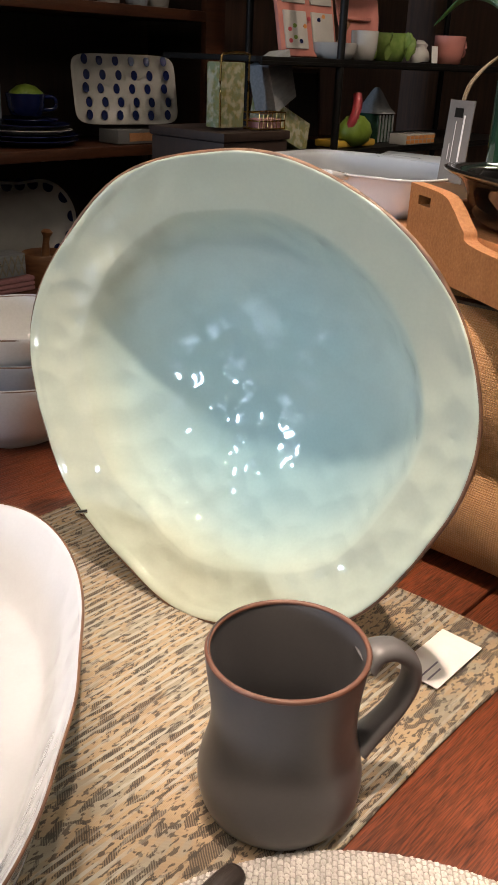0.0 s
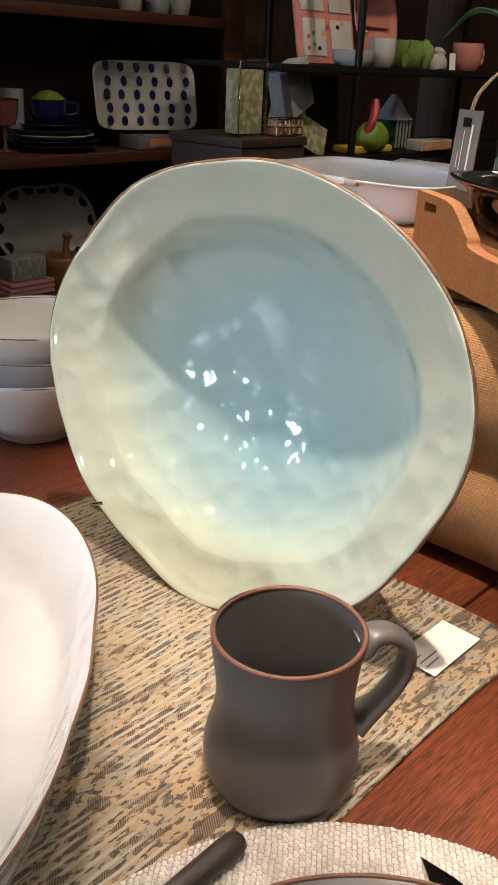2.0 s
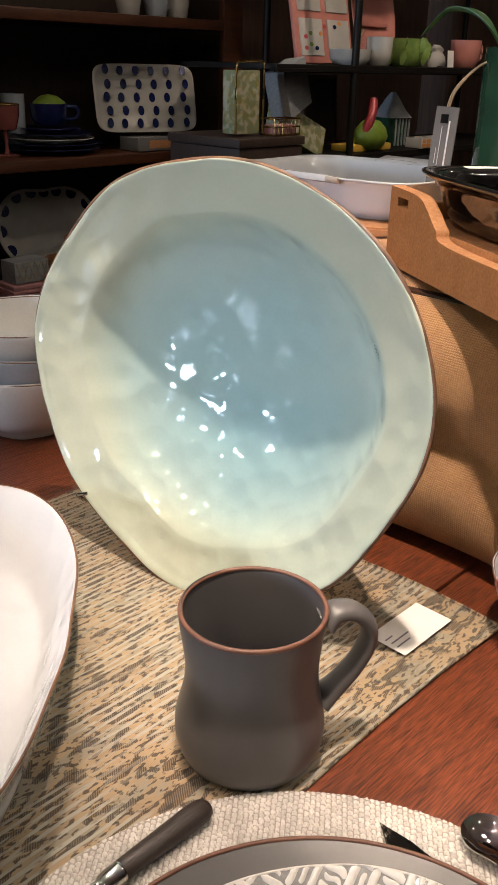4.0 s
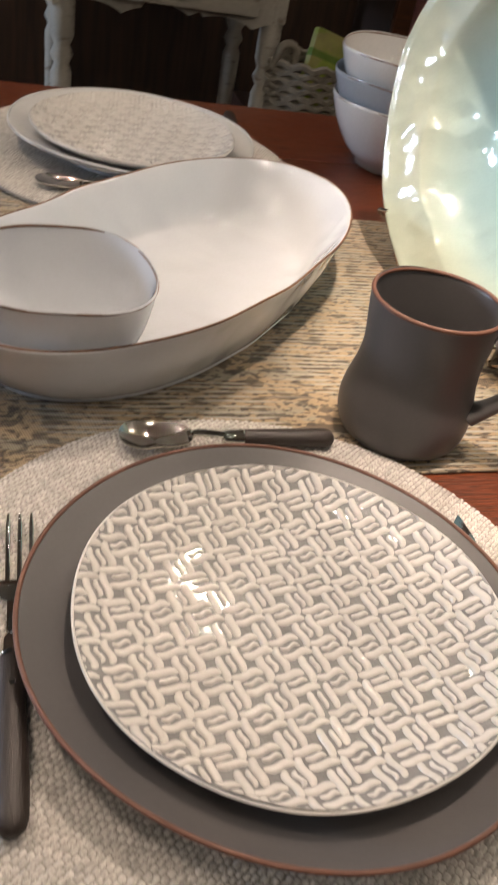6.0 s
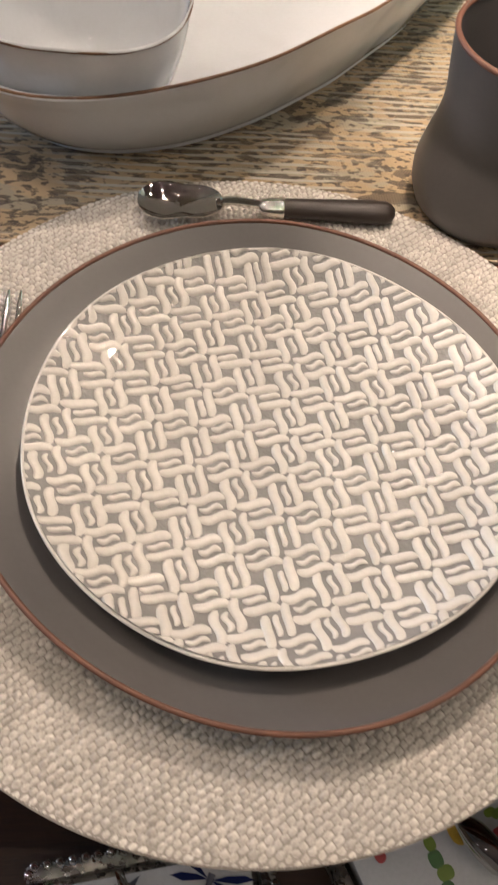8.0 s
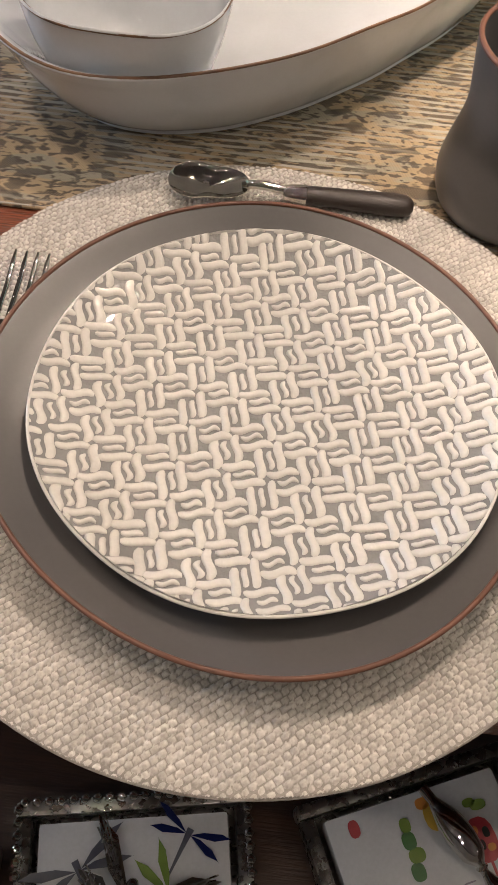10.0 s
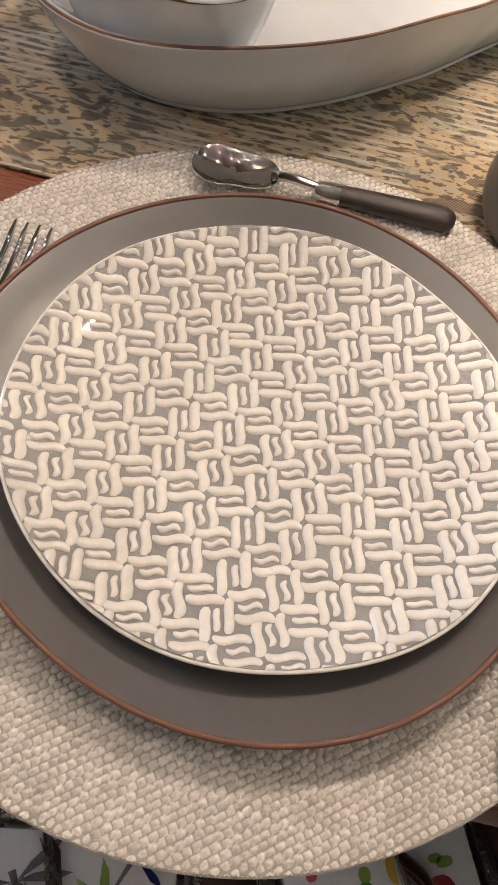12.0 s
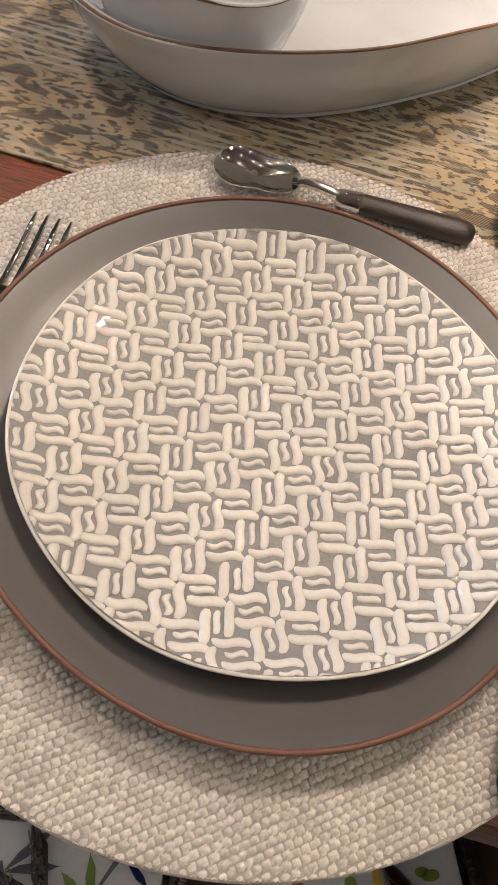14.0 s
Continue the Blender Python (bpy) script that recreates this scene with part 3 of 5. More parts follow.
cutlery("dessert_spoon", aim(0.0365, 0.269, 0.116, 0.389, MATZ), "small steel spoon with dark wooden handle on the placemat", "cutlery")
cutlery("fork", aim(0.061, 0.178, 0.216, 0.074, MATZ - 0.001), "steel fork with dark wooden handle beside the plates", "cutlery")
cutlery("knife", aim(0.213, 0.399, 0.392, 0.272, MATZ), "steel table knife with dark wooden handle", "cutlery")
cutlery("dessert_spoon", aim(0.262, 0.412, 0.36, 0.337, MATZ), "steel spoon lying at the edge of the placemat", "cutlery")


# ---- mug ----
def coffee_mug(m):
    ob = thing("coffee_mug", m, "matte grey-brown waisted stoneware mug with terracotta rim", "mug")
    R = 0.0444
    prof = [(0.05, 0.006), (0.74, 0.0065), (0.88, 0.012), (0.95, 0.024), (0.88, 0.048), (0.87, 0.066), (0.90, 0.086), (0.945, 0.1055), (0.97, 0.1073), (0.995, 0.1062), (0.985, 0.098), (0.95, 0.085), (0.92, 0.069),
            (0.945, 0.052), (1.020, 0.036), (1.055, 0.025), (1.035, 0.014), (0.96, 0.005), (0.86, 0.001), (0.80, 0.0), (0.3, 0.001)]
    fine = arc([(f, 0, z) for f, z in prof], 4)
    part("body", vessel([(p.x, p.z) for p in fine], (R, 0.0004, 0.0003), 96, wobble=0.0018, seed=3.0), M_GREY, ob)
    part("rim", rim_line((R, 0.0004, 0.0003), 0.1068, 0.0016, 0.975, 96), M_TERRA, ob, "thin terracotta coloured rim")
    path = arc([(0.0450, 0, 0.0930), (0.052, 0, 0.0985), (0.063, 0, 0.0975), (0.0725, 0, 0.088), (0.0735, 0, 0.074), (0.066, 0, 0.057), (0.055, 0, 0.043), (0.0455, 0, 0.0335)], 10)
    n = len(path)
    part("handle", tube(path, [0.0052 + 0.0024 * (2 * i / n - 1) ** 4 for i in range(n)], 16, flat=1.75, up=(0, 1, 0)), M_GREY, ob)
    return ob


coffee_mug(pose(0.1298, 0.4541, TOP + 0.0022, 0, 0, 22))

# ---- leaning serving bowl ----
AQ = (0.1784, 0.0085, 0.0013, -0.0002, 0.0029, 0.0012, 0.0003, -0.0008, 0.0002, 0.0002, 0.0008, 0.0001, 0.0012, 0.0013, -0.0008)


# sloping lip, a soft step at the lip's inner edge, then a rounded well
AQ_PROFILE = [(0.02, 0.0), (0.2, 0.0018), (0.4, 0.0070), (0.54, 0.0150), (0.64, 0.0235), (0.712, 0.0345), (0.77, 0.0468), (0.80, 0.0503), (0.86, 0.0540), (0.93, 0.0593), (0.985, 0.0645), (1.0, 0.0640), (0.995, 0.0605),
              (0.93, 0.0540), (0.80, 0.0440), (0.74, 0.0320), (0.66, 0.0180), (0.56, 0.0060), (0.50, -0.0010), (0.46, -0.0050), (0.42, -0.0030), (0.3, -0.0040)]
az, ti = math.degrees(-0.4392), math.degrees(0.1278)
AQD = 0.065
aq_m = pose(0.0532, 0.6383, 0.9255, 0, 0, az) @ pose(0, 0, 0, 90 - ti, 0, 0) @ Matrix.Translation((0, 0, -AQD))
aqua = thing("serving_bowl", aq_m, "large wavy-edged aqua glazed serving bowl standing on its edge", "bowl")
aq_prof = arc([(f, 0, z) for f, z in AQ_PROFILE], 6)
part("dish", vessel([(p.x, p.z) for p in aq_prof], AQ, 220, wobble=0.0026, seed=5.0), M_AQUA, aqua, smooth=80)
part("rim", rim_line(AQ, AQD - 0.0018, 0.0016, 1.0, 180), M_RIM, aqua, "thin brown unglazed rim line")

# wire easel that holds it, mostly hidden behind
easel = thing("plate_stand", pose(0.0517, 0.639, TOP + 0.0026, 0, 0, az), "small clear wire plate stand behind the bowl", "stand")
part("wire", tube(arc([(-0.111, -0.020, 0.053), (-0.118, -0.025, 0.051), (-0.122, -0.015, 0.042), (-0.113, 0.010, 0.024), (-0.10, 0.035, 0.003), (-0.085, 0.12, 0.003)], 8), 0.0018, 8), M_STEEL, easel)
part("wire", tube(arc([(0.085, -0.012, 0.022), (0.085, -0.010, 0.004), (0.085, 0.03, 0.003), (0.085, 0.12, 0.003)], 8), 0.0018, 8), M_STEEL, easel)
for x in (-0.085, 0.085):
    part("wire", tube(arc([(x, 0.075, 0.003), (x * 0.9, 0.090, 0.08), (x * 0.6, 0.098, 0.14)], 8), 0.0018, 8), M_STEEL, easel)
part("crossbar", tube([(-0.085, 0.115, 0.003), (0.085, 0.115, 0.003)], 0.0018, 8), M_STEEL, easel)

# ---- oval dish and the bowl in it ----
OV_BASE = rounded(0.2194, 0.1064, 2.41)
OV_HAND = (1.0114, 0.0280, 0.0085, 0.0057, 0.0100, 0.0134, 0.0153, 0.0058, -0.0020, 0.0093, 0.0077, 0.0005, 0.0031, -0.0004, 0.0058, 0.0026, 0.0012)


def OV(th):
    """An oval pulled off true by hand, with soft corners."""
    return OV_BASE(th) * (OV_HAND[0] + sum(OV_HAND[2 * k - 1] * math.cos(k * th) + OV_HAND[2 * k] * math.sin(k * th) for k in range(1, 9)))


OVD = 0.0605
ov_prof = [(0.02, 0.008), (0.5, 0.0085), (0.70, 0.011), (0.78, 0.018), (0.88, 0.040), (0.955, 0.056), (0.985, OVD), (1.0, OVD - 0.0008), (0.992, OVD - 0.004), (0.955, 0.044), (0.91, 0.026), (0.85, 0.010), (0.80, 0.0025), (0.76, 0.0), (0.3, 0.001)]
oval = thing("serving_dish", pose(-0.0924, 0.4183, TOP + 0.0024, 0, 0, 101), "large white glazed oval serving dish with brown rim line", "dish")
ovp = arc([(f, 0, z) for f, z in ov_prof], 6)
part("dish", vessel([(p.x, p.z) for p in ovp], OV, 200, 0.0012, (2, 8), wobble=0.0012, seed=1.3), M_WHITE, oval, smooth=80)
part("rim", rim_line(OV, OVD - 0.0002, 0.0010, 0.994, 160, 0.0012, (2, 8), 1.3), M_RIM, oval, "thin brown unglazed rim line")

SB = (0.0645, 0.0010, 0.0006, 0.0008, 0.0010, 0.0012, 0.0006)
small = thing("small_bowl", pose(-0.0530, 0.288, TOP + 0.0125), "small white glazed bowl with brown rim inside the oval dish", "bowl")
sb_prof = arc([(f, 0, z) for f, z in [(0.03, 0.006), (0.4, 0.008), (0.7, 0.020), (0.88, 0.048), (0.97, 0.078), (1.0, 0.0795), (0.985, 0.076), (0.92, 0.05), (0.76, 0.02), (0.58, 0.004), (0.5, 0.0), (0.2, 0.001)]], 3)
part("dish", vessel([(p.x, p.z * 0.93) for p in sb_prof], SB, 96, 0.0008, (3, 5), wobble=0.003, seed=2.2), M_WHITE, small, smooth=80)
part("rim", rim_line(SB, 0.0737, 0.0010, 0.99, 96, 0.0008, (3, 5), 2.2), M_RIM, small, "thin brown unglazed rim line")

# ---- stack of cereal bowls ----
CB = (0.089, 0.0014, 0.0010, 0.0006, 0.0009, 0.0010, 0.0004)
cb_prof = arc([(f, 0, z) for f, z in [(0.03, 0.008), (0.4, 0.010), (0.72, 0.024), (0.9, 0.045), (0.985, 0.0625), (1.0, 0.0625), (0.99, 0.058), (0.9, 0.040), (0.72, 0.018), (0.55, 0.006), (0.50, 0.0), (0.46, 0.003), (0.2, 0.004)]], 3)
for i, (glaze, word) in enumerate(((M_PALE, "pale blue-white"), (M_GREYBLUE, "grey-blue"), (M_PALE, "cream-white"))):
    b = thing("cereal_bowl", pose(-0.229 + 0.002 * math.sin(i * 3), 0.920 + 0.002 * math.cos(i * 4), TOP + 0.0005 + 0.0275 * i, 0, 0, 40 * i), word + " glazed cereal bowl in a stack", "bowl", "stacked cereal bowls")
    part("dish", vessel([(p.x, p.z * 1.27) for p in cb_prof], CB, 96, 0.0012, (3, 4), wobble=0.002, seed=i * 1.7), glaze, b, smooth=80)
    part("rim", rim_line(CB, 0.0793, 0.0009, 0.992, 96, 0.0012, (3, 4), i * 1.7), M_RIM, b, "thin brown rim line")

# ---- card ----
card = thing("care_card", pose(0.2295, 0.6045, TOP + 0.0042, 0, 0, 57), "small white printed care card lying on the runner", "card")
part("sheet", box(0.064, 0.0335, 0.0005, 0), M_PAPER, card)
for k, (w, x) in enumerate(((0.009, -0.024), (0.022, -0.017), (0.017, -0.020))):
    part("print_line", box(w, 0.0013, 0.0002, 0), M_INK, card, m=pose(x, 0.004 - 0.0055 * k, 0.00045))

# ---- second place setting across the table ----
def plate_ring(m):
    ob = thing("plate_stand_ring", m, "low white ceramic ring under the far plates", "stand")
    part("ring", rim_line((0.080,), 0.0042, 0.0040, 1.0, 64), M_PALE, ob)
    return ob


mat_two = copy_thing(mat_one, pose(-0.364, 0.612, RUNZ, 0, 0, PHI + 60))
tagged(mat_two, "round natural beige woven placemat across the table")
saucer = plate_ring(pose(-0.364, 0.612, MATZ))
dinner_plate(pose(-0.364, 0.612, MATZ + 0.0085), CHARGER, M_PALE, M_PALE, "pale grey-white glazed dinner plate across the table", "dinner plates", 4.0)
salad_plate(pose(-0.364, 0.612, MATZ + 0.0153, 0, 0, 75), SALAD, radians(5.6), "glossy cream basket-weave salad plate across the table", 3.0, M_WEAVE, 0)
cutlery("knife", aim(-0.452, 0.432, -0.585, 0.560, MATZ), "steel knife with dark handle beside the far setting", "cutlery")
cutlery("dessert_spoon", aim(-0.318, 0.745, -0.43, 0.83, RUNZ - 0.002), "steel spoon beside the far setting", "cutlery")
cutlery("dessert_spoon", aim(-0.335, 0.462, -0.262, 0.535, MATZ - 0.001), "small steel spoon in front of the far setting", "cutlery")

# ---- bowl at the table's end ----
edge_bowl = thing("small_bowl", pose(0.3520, 0.622, TOP + 0.0005), "small white bowl with brown rim on the bare table", "bowl")
part("dish", vessel([(p.x, p.z * 0.68) for p in sb_prof], (0.066, 0.001, 0.0008, 0.0006, 0.0008), 96, 0.001, wobble=0.0015, seed=6.0), M_WHITE, edge_bowl, smooth=80)
part("rim", rim_line((0.066, 0.001, 0.0008, 0.0006, 0.0008), 0.0538, 0.0010, 0.99, 96, 0.001, seed=6.0), M_TERRA, edge_bowl, "thin reddish rim line")


# ---- draped riser with the baking things ----
def drape_mesh():
    """Burlap laid over a box: down the front in two soft folds, back over the top."""
    line = [(p.x, p.z) for p in arc([(0.012, 0, 0.012), (0.0, 0, 0.030), (0.002, 0, 0.062), (0.020, 0, 0.098), (0.014, 0, 0.116), (0.006, 0, 0.150), (0.012, 0, 0.192), (0.040, 0, 0.222), (0.085, 0, 0.232), (0.20, 0, 0.233), (0.48, 0, 0.233)], 7)]
    n0, n1, nv = 0.125, 0.70, 90
    bm = bmesh.new()
    uv = bm.loops.layers.uv.new("uv")
    length = [0.0]
    for a, b in zip(line, line[1:]):
        length.append(length[-1] + math.hypot(b[0] - a[0], b[1] - a[1]))
    grid = []
    for (x, z), u in zip(line, length):
        row = []
        for j in range(nv + 1):
            n = n0 + (n1 - n0) * j / nv
            d = 0.006 * noise.noise((u * 9, n * 8, 2)) + 0.003 * noise.noise((u * 20, n * 16, 5))
            row.append(bm.verts.new((x + d * (1 if z < 0.215 else 0.0), n + 0.004 * noise.noise((u * 14, 0, 9)) * (j == 0), max(0.006, z + (d * 0.5 if 0.03 < z < 0.215 else 0)))))
        grid.append(row)
    for i in range(len(line) - 1):
        for j in range(nv):
            f = bm.faces.new((grid[i][j], grid[i + 1][j], grid[i + 1][j + 1], grid[i][j + 1]))
            us = (length[i], length[i + 1], length[i + 1], length[i])
            ns = (j, j, j + 1, j + 1)
            for lp, a, b in zip(f.loops, us, ns):
                lp[uv].uv = (a * 1.0, (n1 - n0) * b / nv)
    return bm


riser = thing("display_riser", at_st(0.735, 0, TOP + 0.0005), "low wooden display riser under a burlap cloth", "riser")
part("crate", box(0.45, 0.55, 0.222, 0.006, (0.265, 0.415, 0.115)), M_DARKWOOD, riser)
cloth = thing("burlap_cloth", at_st(0.735, 0, TOP + 0.0005), "coarse tan burlap cloth draped over the riser with frayed end", "cloth")
d_ob = part("drape", drape_mesh(), M_BURLAP, cloth, smooth=80)
md = d_ob.modifiers.new("thickness", "SOLIDIFY")
md.thickness, md.offset = 0.003, -1
fr = bmesh.new()
rnd = random.Random(8)
for k in range(70):
    u = k / 69
    z = 0.014 + 0.205 * u
    x = 0.006 + 0.012 * math.sin(u * 3) + (0.03 if u > 0.93 else 0)
    t = tube([(x, 0.127, z), (x - 0.002 + rnd.uniform(-0.003, 0.003), 0.118, z - 0.003), (x + rnd.uniform(-0.004, 0.004), 0.108 + rnd.uniform(-0.004, 0.004), z - 0.008 + rnd.uniform(-0.004, 0.003))], 0.0007, 4)
    me = bpy.data.meshes.new("tmp")
    t.to_mesh(me), t.free()
    fr.from_mesh(me)
    bpy.data.meshes.remove(me)
part("fringe", fr, M_BURLAP, cloth, "frayed threads")
RZ = TOP + 0.0005 + 0.2345


def carrier_side(length, low, high):
    """A board whose end rises in a curve to a handle, with a hand slot through it."""
    top = [(p.x, p.z) for p in arc([(0, 0, high), (0.055, 0, high - 0.002), (0.075, 0, high - 0.010), (0.095, 0, low + 0.010), (0.12, 0, low), (length, 0, low)], 6)]
    bm = bmesh.new()
    hole = [(0.016, high - 0.016), (0.016, high - 0.008), (0.038, high - 0.008), (0.038, high - 0.016)]
    # strips round the slot keep it a real hole
    xs = sorted({0.0, 0.016, 0.038, length, *[x for x, z in top]})

    def top_at(x):
        for (x0, z0), (x1, z1) in zip(top, top[1:]):
            if x0 <= x <= x1 + 1e-9:
                return z0 + (z1 - z0) * (x - x0) / max(1e-9, x1 - x0)
        return low
    for y in (0.0,):
        for a, b in zip(xs, xs[1:]):
            if 0.016 <= a and b <= 0.0381:
                bands = (((0.0, 0.0), (hole[0][1], hole[0][1])), ((hole[1][1], hole[1][1]), (top_at(a), top_at(b))))
            else:
                bands = (((0.0, 0.0), (top_at(a), top_at(b))),)
            for (l0, l1), (h0, h1) in bands:
                vs = [bm.verts.new((x, y, z)) for x, z in ((a, l0), (b, l1), (b, h1), (a, h0))]
                bm.faces.new(vs)
    bmesh.ops.remove_doubles(bm, verts=bm.verts, dist=1e-5)
    r = bmesh.ops.extrude_face_region(bm, geom=list(bm.faces))
    for v in r["geom"]:
        if isinstance(v, bmesh.types.BMVert):
            v.co.y += 0.012
    return bm


cm = pose(0.1770, 0.862, RZ, 0, 0, math.degrees(math.atan2(0.803 - 0.914, 0.24 - 0.186)))
carrier = thing("cork_carrier", cm, "pressed cork carrier tray with curved sides and slot handles", "carrier")
part("side", carrier_side(0.30, 0.036, 0.070), M_CORK, carrier)
part("side", carrier_side(0.30, 0.036, 0.070), M_CORK, carrier, m=pose(0, 0.17, 0))
part("end", box(0.012, 0.157, 0.055, 0.002, (0.0075, 0.091, 0.0285)), M_CORK, carrier)
part("end", box(0.012, 0.157, 0.024, 0.002, (0.290, 0.091, 0.013)), M_CORK, carrier)
part("bottom", box(0.27, 0.156, 0.040, 0.001, (0.148, 0.091, 0.021)), M_CORK, carrier)
tray_prof = arc([(f, 0, z) for f, z in [(0.03, 0.010), (0.6, 0.011), (0.78, 0.020), (0.86, 0.040), (0.97, 0.046), (1.0, 0.044), (0.97, 0.041), (0.88, 0.035), (0.80, 0.012), (0.7, 0.002), (0.6, 0.0), (0.2, 0.001)]], 3)
baker = thing("black_baking_dish", cm @ pose(0.158, 0.091, 0.0415, 0, 0, 0), "glossy black glazed baking dish sitting in the cork carrier", "baking dish")
part("dish", vessel([(p.x, p.z) for p in tray_prof], rounded(0.158, 0.084, 5), 120, wobble=0.0008, seed=4.0), M_BLACK, baker, smooth=80)
part("label", box(0.045, 0.014, 0.0006, 0), M_PAPER, baker, "white barcode sticker", m=pose(-0.128, -0.010, 0.0468, 0, 0, 80))

# casserole on its board
board = thing("wooden_trivet", at_st(1.015, 0.545, RZ), "brown round-cornered wooden trivet under the casserole", "trivet")
part("board", slab([(0.12 * math.copysign(abs(math.cos(a)) ** 0.5, math.cos(a)), 0.175 * math.copysign(abs(math.sin(a)) ** 0.5, math.sin(a))) for a in np.linspace(0, 2 * math.pi, 48, endpoint=False)], 0, 0.010, 0.002), M_CORK, board)
cass = thing("casserole_dish", at_st(1.030, 0.518, RZ + 0.0105), "white glazed rectangular casserole dish with flared handles", "casserole")
SQ = rounded(0.105, 0.138, 6)
cs_prof = arc([(f, 0, z) for f, z in [(0.03, 0.006), (0.72, 0.007), (0.82, 0.016), (0.90, 0.044), (0.95, 0.050), (1.0, 0.052), (1.0, 0.049), (0.94, 0.046), (0.86, 0.014), (0.78, 0.001), (0.7, 0.0), (0.2, 0.001)]], 3)
part("dish", vessel([(p.x, p.z * 0.86) for p in cs_prof], SQ, 120, 0.0008, wobble=0.001, seed=7.0), M_WHITE, cass, smooth=80)
for x in (0.112, -0.112):
    part("lug", box(0.030, 0.10, 0.008, 0.0035), M_WHITE, cass, m=pose(x, 0, 0.0425, 0, -10 if x > 0 else 10, 0))

# vase with a plant and its tag
M_GREENGLASS = mat("dark_green_glass", (0.020, 0.060, 0.035), 0.08, second=(0.012, 0.035, 0.022), scale=25, coat=0.4)
M_LEAF = mat("leaf_green", (0.035, 0.13, 0.03), 0.35, second=(0.025, 0.09, 0.02), scale=30, stretch=(1, 8, 1))
M_TAG = mat("grey_card", (0.16, 0.15, 0.14), 0.7, scale=40)
M_STRING = mat("raffia", (0.42, 0.30, 0.18), 0.8, scale=60)
vase = thing("glass_vase", at_st(1.035, 0.325, RZ), "dark green glass bottle vase with grey foot", "vase")
part("body", vessel([(0.05, 0.03), (0.8, 0.032), (0.86, 0.16), (0.9, 0.19), (0.97, 0.19), (1.0, 0.16), (1.0, 0.05), (0.9, 0.03), (0.3, 0.03)], (0.036,), 48), M_GREENGLASS, vase)
part("foot", vessel([(0.05, 0.026), (0.85, 0.028), (0.98, 0.046), (1.03, 0.044), (1.05, 0.02), (0.95, 0.0), (0.3, 0.0)], (0.038,), 48), M_TAG, vase, "grey ceramic foot")


def leaf_mesh(pts, width):
    line = arc(pts, 8)
    bm = bmesh.new()
    rows = []
    n = len(line)
    for i, p in enumerate(line):
        t = (line[min(i + 1, n - 1)] - line[max(i - 1, 0)]).normalized()
        side = t.cross(Vector((0, 0, 1))).normalized()
        w = width * math.sin(math.pi * (0.06 + 0.93 * i / (n - 1))) ** 0.7
        rows.append([bm.verts.new(p + side * w * q + Vector((0, 0, abs(q) * w * 0.35))) for q in (-1, -0.5, 0, 0.5, 1)])
    for a, b in zip(rows, rows[1:]):
        for q in range(4):
            bm.faces.new((a[q], a[q + 1], b[q + 1], b[q]))
    r = bmesh.ops.extrude_face_region(bm, geom=list(bm.faces))
    for v in r["geom"]:
        if isinstance(v, bmesh.types.BMVert):
            v.co.z -= 0.0008
    return bm


plant = thing("green_plant", at_st(1.035, 0.325, RZ + 0.033), "strap-leaved green plant growing from the vase", "plant")
for pts, w in (([(0, 0, 0.0), (0, 0.01, 0.12), (-0.01, 0.035, 0.176), (-0.015, 0.075, 0.192), (-0.02, 0.110, 0.168)], 0.013), ([(0, 0, 0.0), (0.01, -0.01, 0.13), (0.02, -0.06, 0.22), (0.02, -0.13, 0.23)], 0.013),
               ([(0, 0, 0.0), (0.01, 0.0, 0.14), (0.06, 0.03, 0.25), (0.12, 0.05, 0.26)], 0.012)):
    part("leaf", leaf_mesh(pts, w), M_LEAF, plant)
tag = thing("hang_tag", at_st(0.985, 0.378, RZ + 0.050, -18, 0), "grey card tag tied to the vase with raffia", "tag")
part("card", box(0.0012, 0.036, 0.080, 0.0, (0, 0, 0.042)), M_TAG, tag, m=pose(0, 0, 0, 0, 4, 0))
for y, z0, h, w in ((0.004, 0.022, 0.040, 0.0006), (-0.007, 0.018, 0.050, 0.0022), (0.009, 0.024, 0.016, 0.0006)):
    part("print_bar", box(0.0004, w, h, 0, (-0.0010, y, z0 + h / 2)), M_PAPER, tag, m=pose(0, 0, 0, 0, 4, 0))
part("emblem", box(0.0004, 0.012, 0.009, 0, (-0.0010, 0.002, 0.070)), M_METAL, tag, m=pose(0, 0, 0, 0, 4, 0))
for dy in (0, 0.003):
    part("string", tube(arc([(0.006, 0.002 + dy, 0.072), (0.010, -0.006 + dy, 0.10), (0.030, -0.020, 0.125), (0.045, -0.045, 0.128)], 8), 0.0012, 6), M_STRING, tag)

# ---- bookcase ----
CS0, CS1, CN0, CN1, CH = 1.10, 2.185, 1.85, 2.16, 2.1
case = thing("bookcase", at_st(0, 0, 0), "dark reddish-brown open wooden bookcase full of tableware", "bookcase")
# inner side panels darker than the stiles: the unlit inside put into their colour
for s0, s1 in ((CS0 + 0.010, CS0 + 0.034), (CS1 - 0.030, CS1 - 0.006)):
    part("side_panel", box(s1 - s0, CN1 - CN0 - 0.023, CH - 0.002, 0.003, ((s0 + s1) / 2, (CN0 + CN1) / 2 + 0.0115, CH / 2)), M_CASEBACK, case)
for s0, s1 in ((CS0, CS0 + 0.045), (CS1 - 0.080, CS1)):
    part("front_stile", box(s1 - s0, 0.022, CH, 0.004, ((s0 + s1) / 2, CN0 + 0.011, CH / 2)), M_CASE, case)
SHELVES = (0.10, 0.535, 0.910, 1.262, 1.65, 2.07)
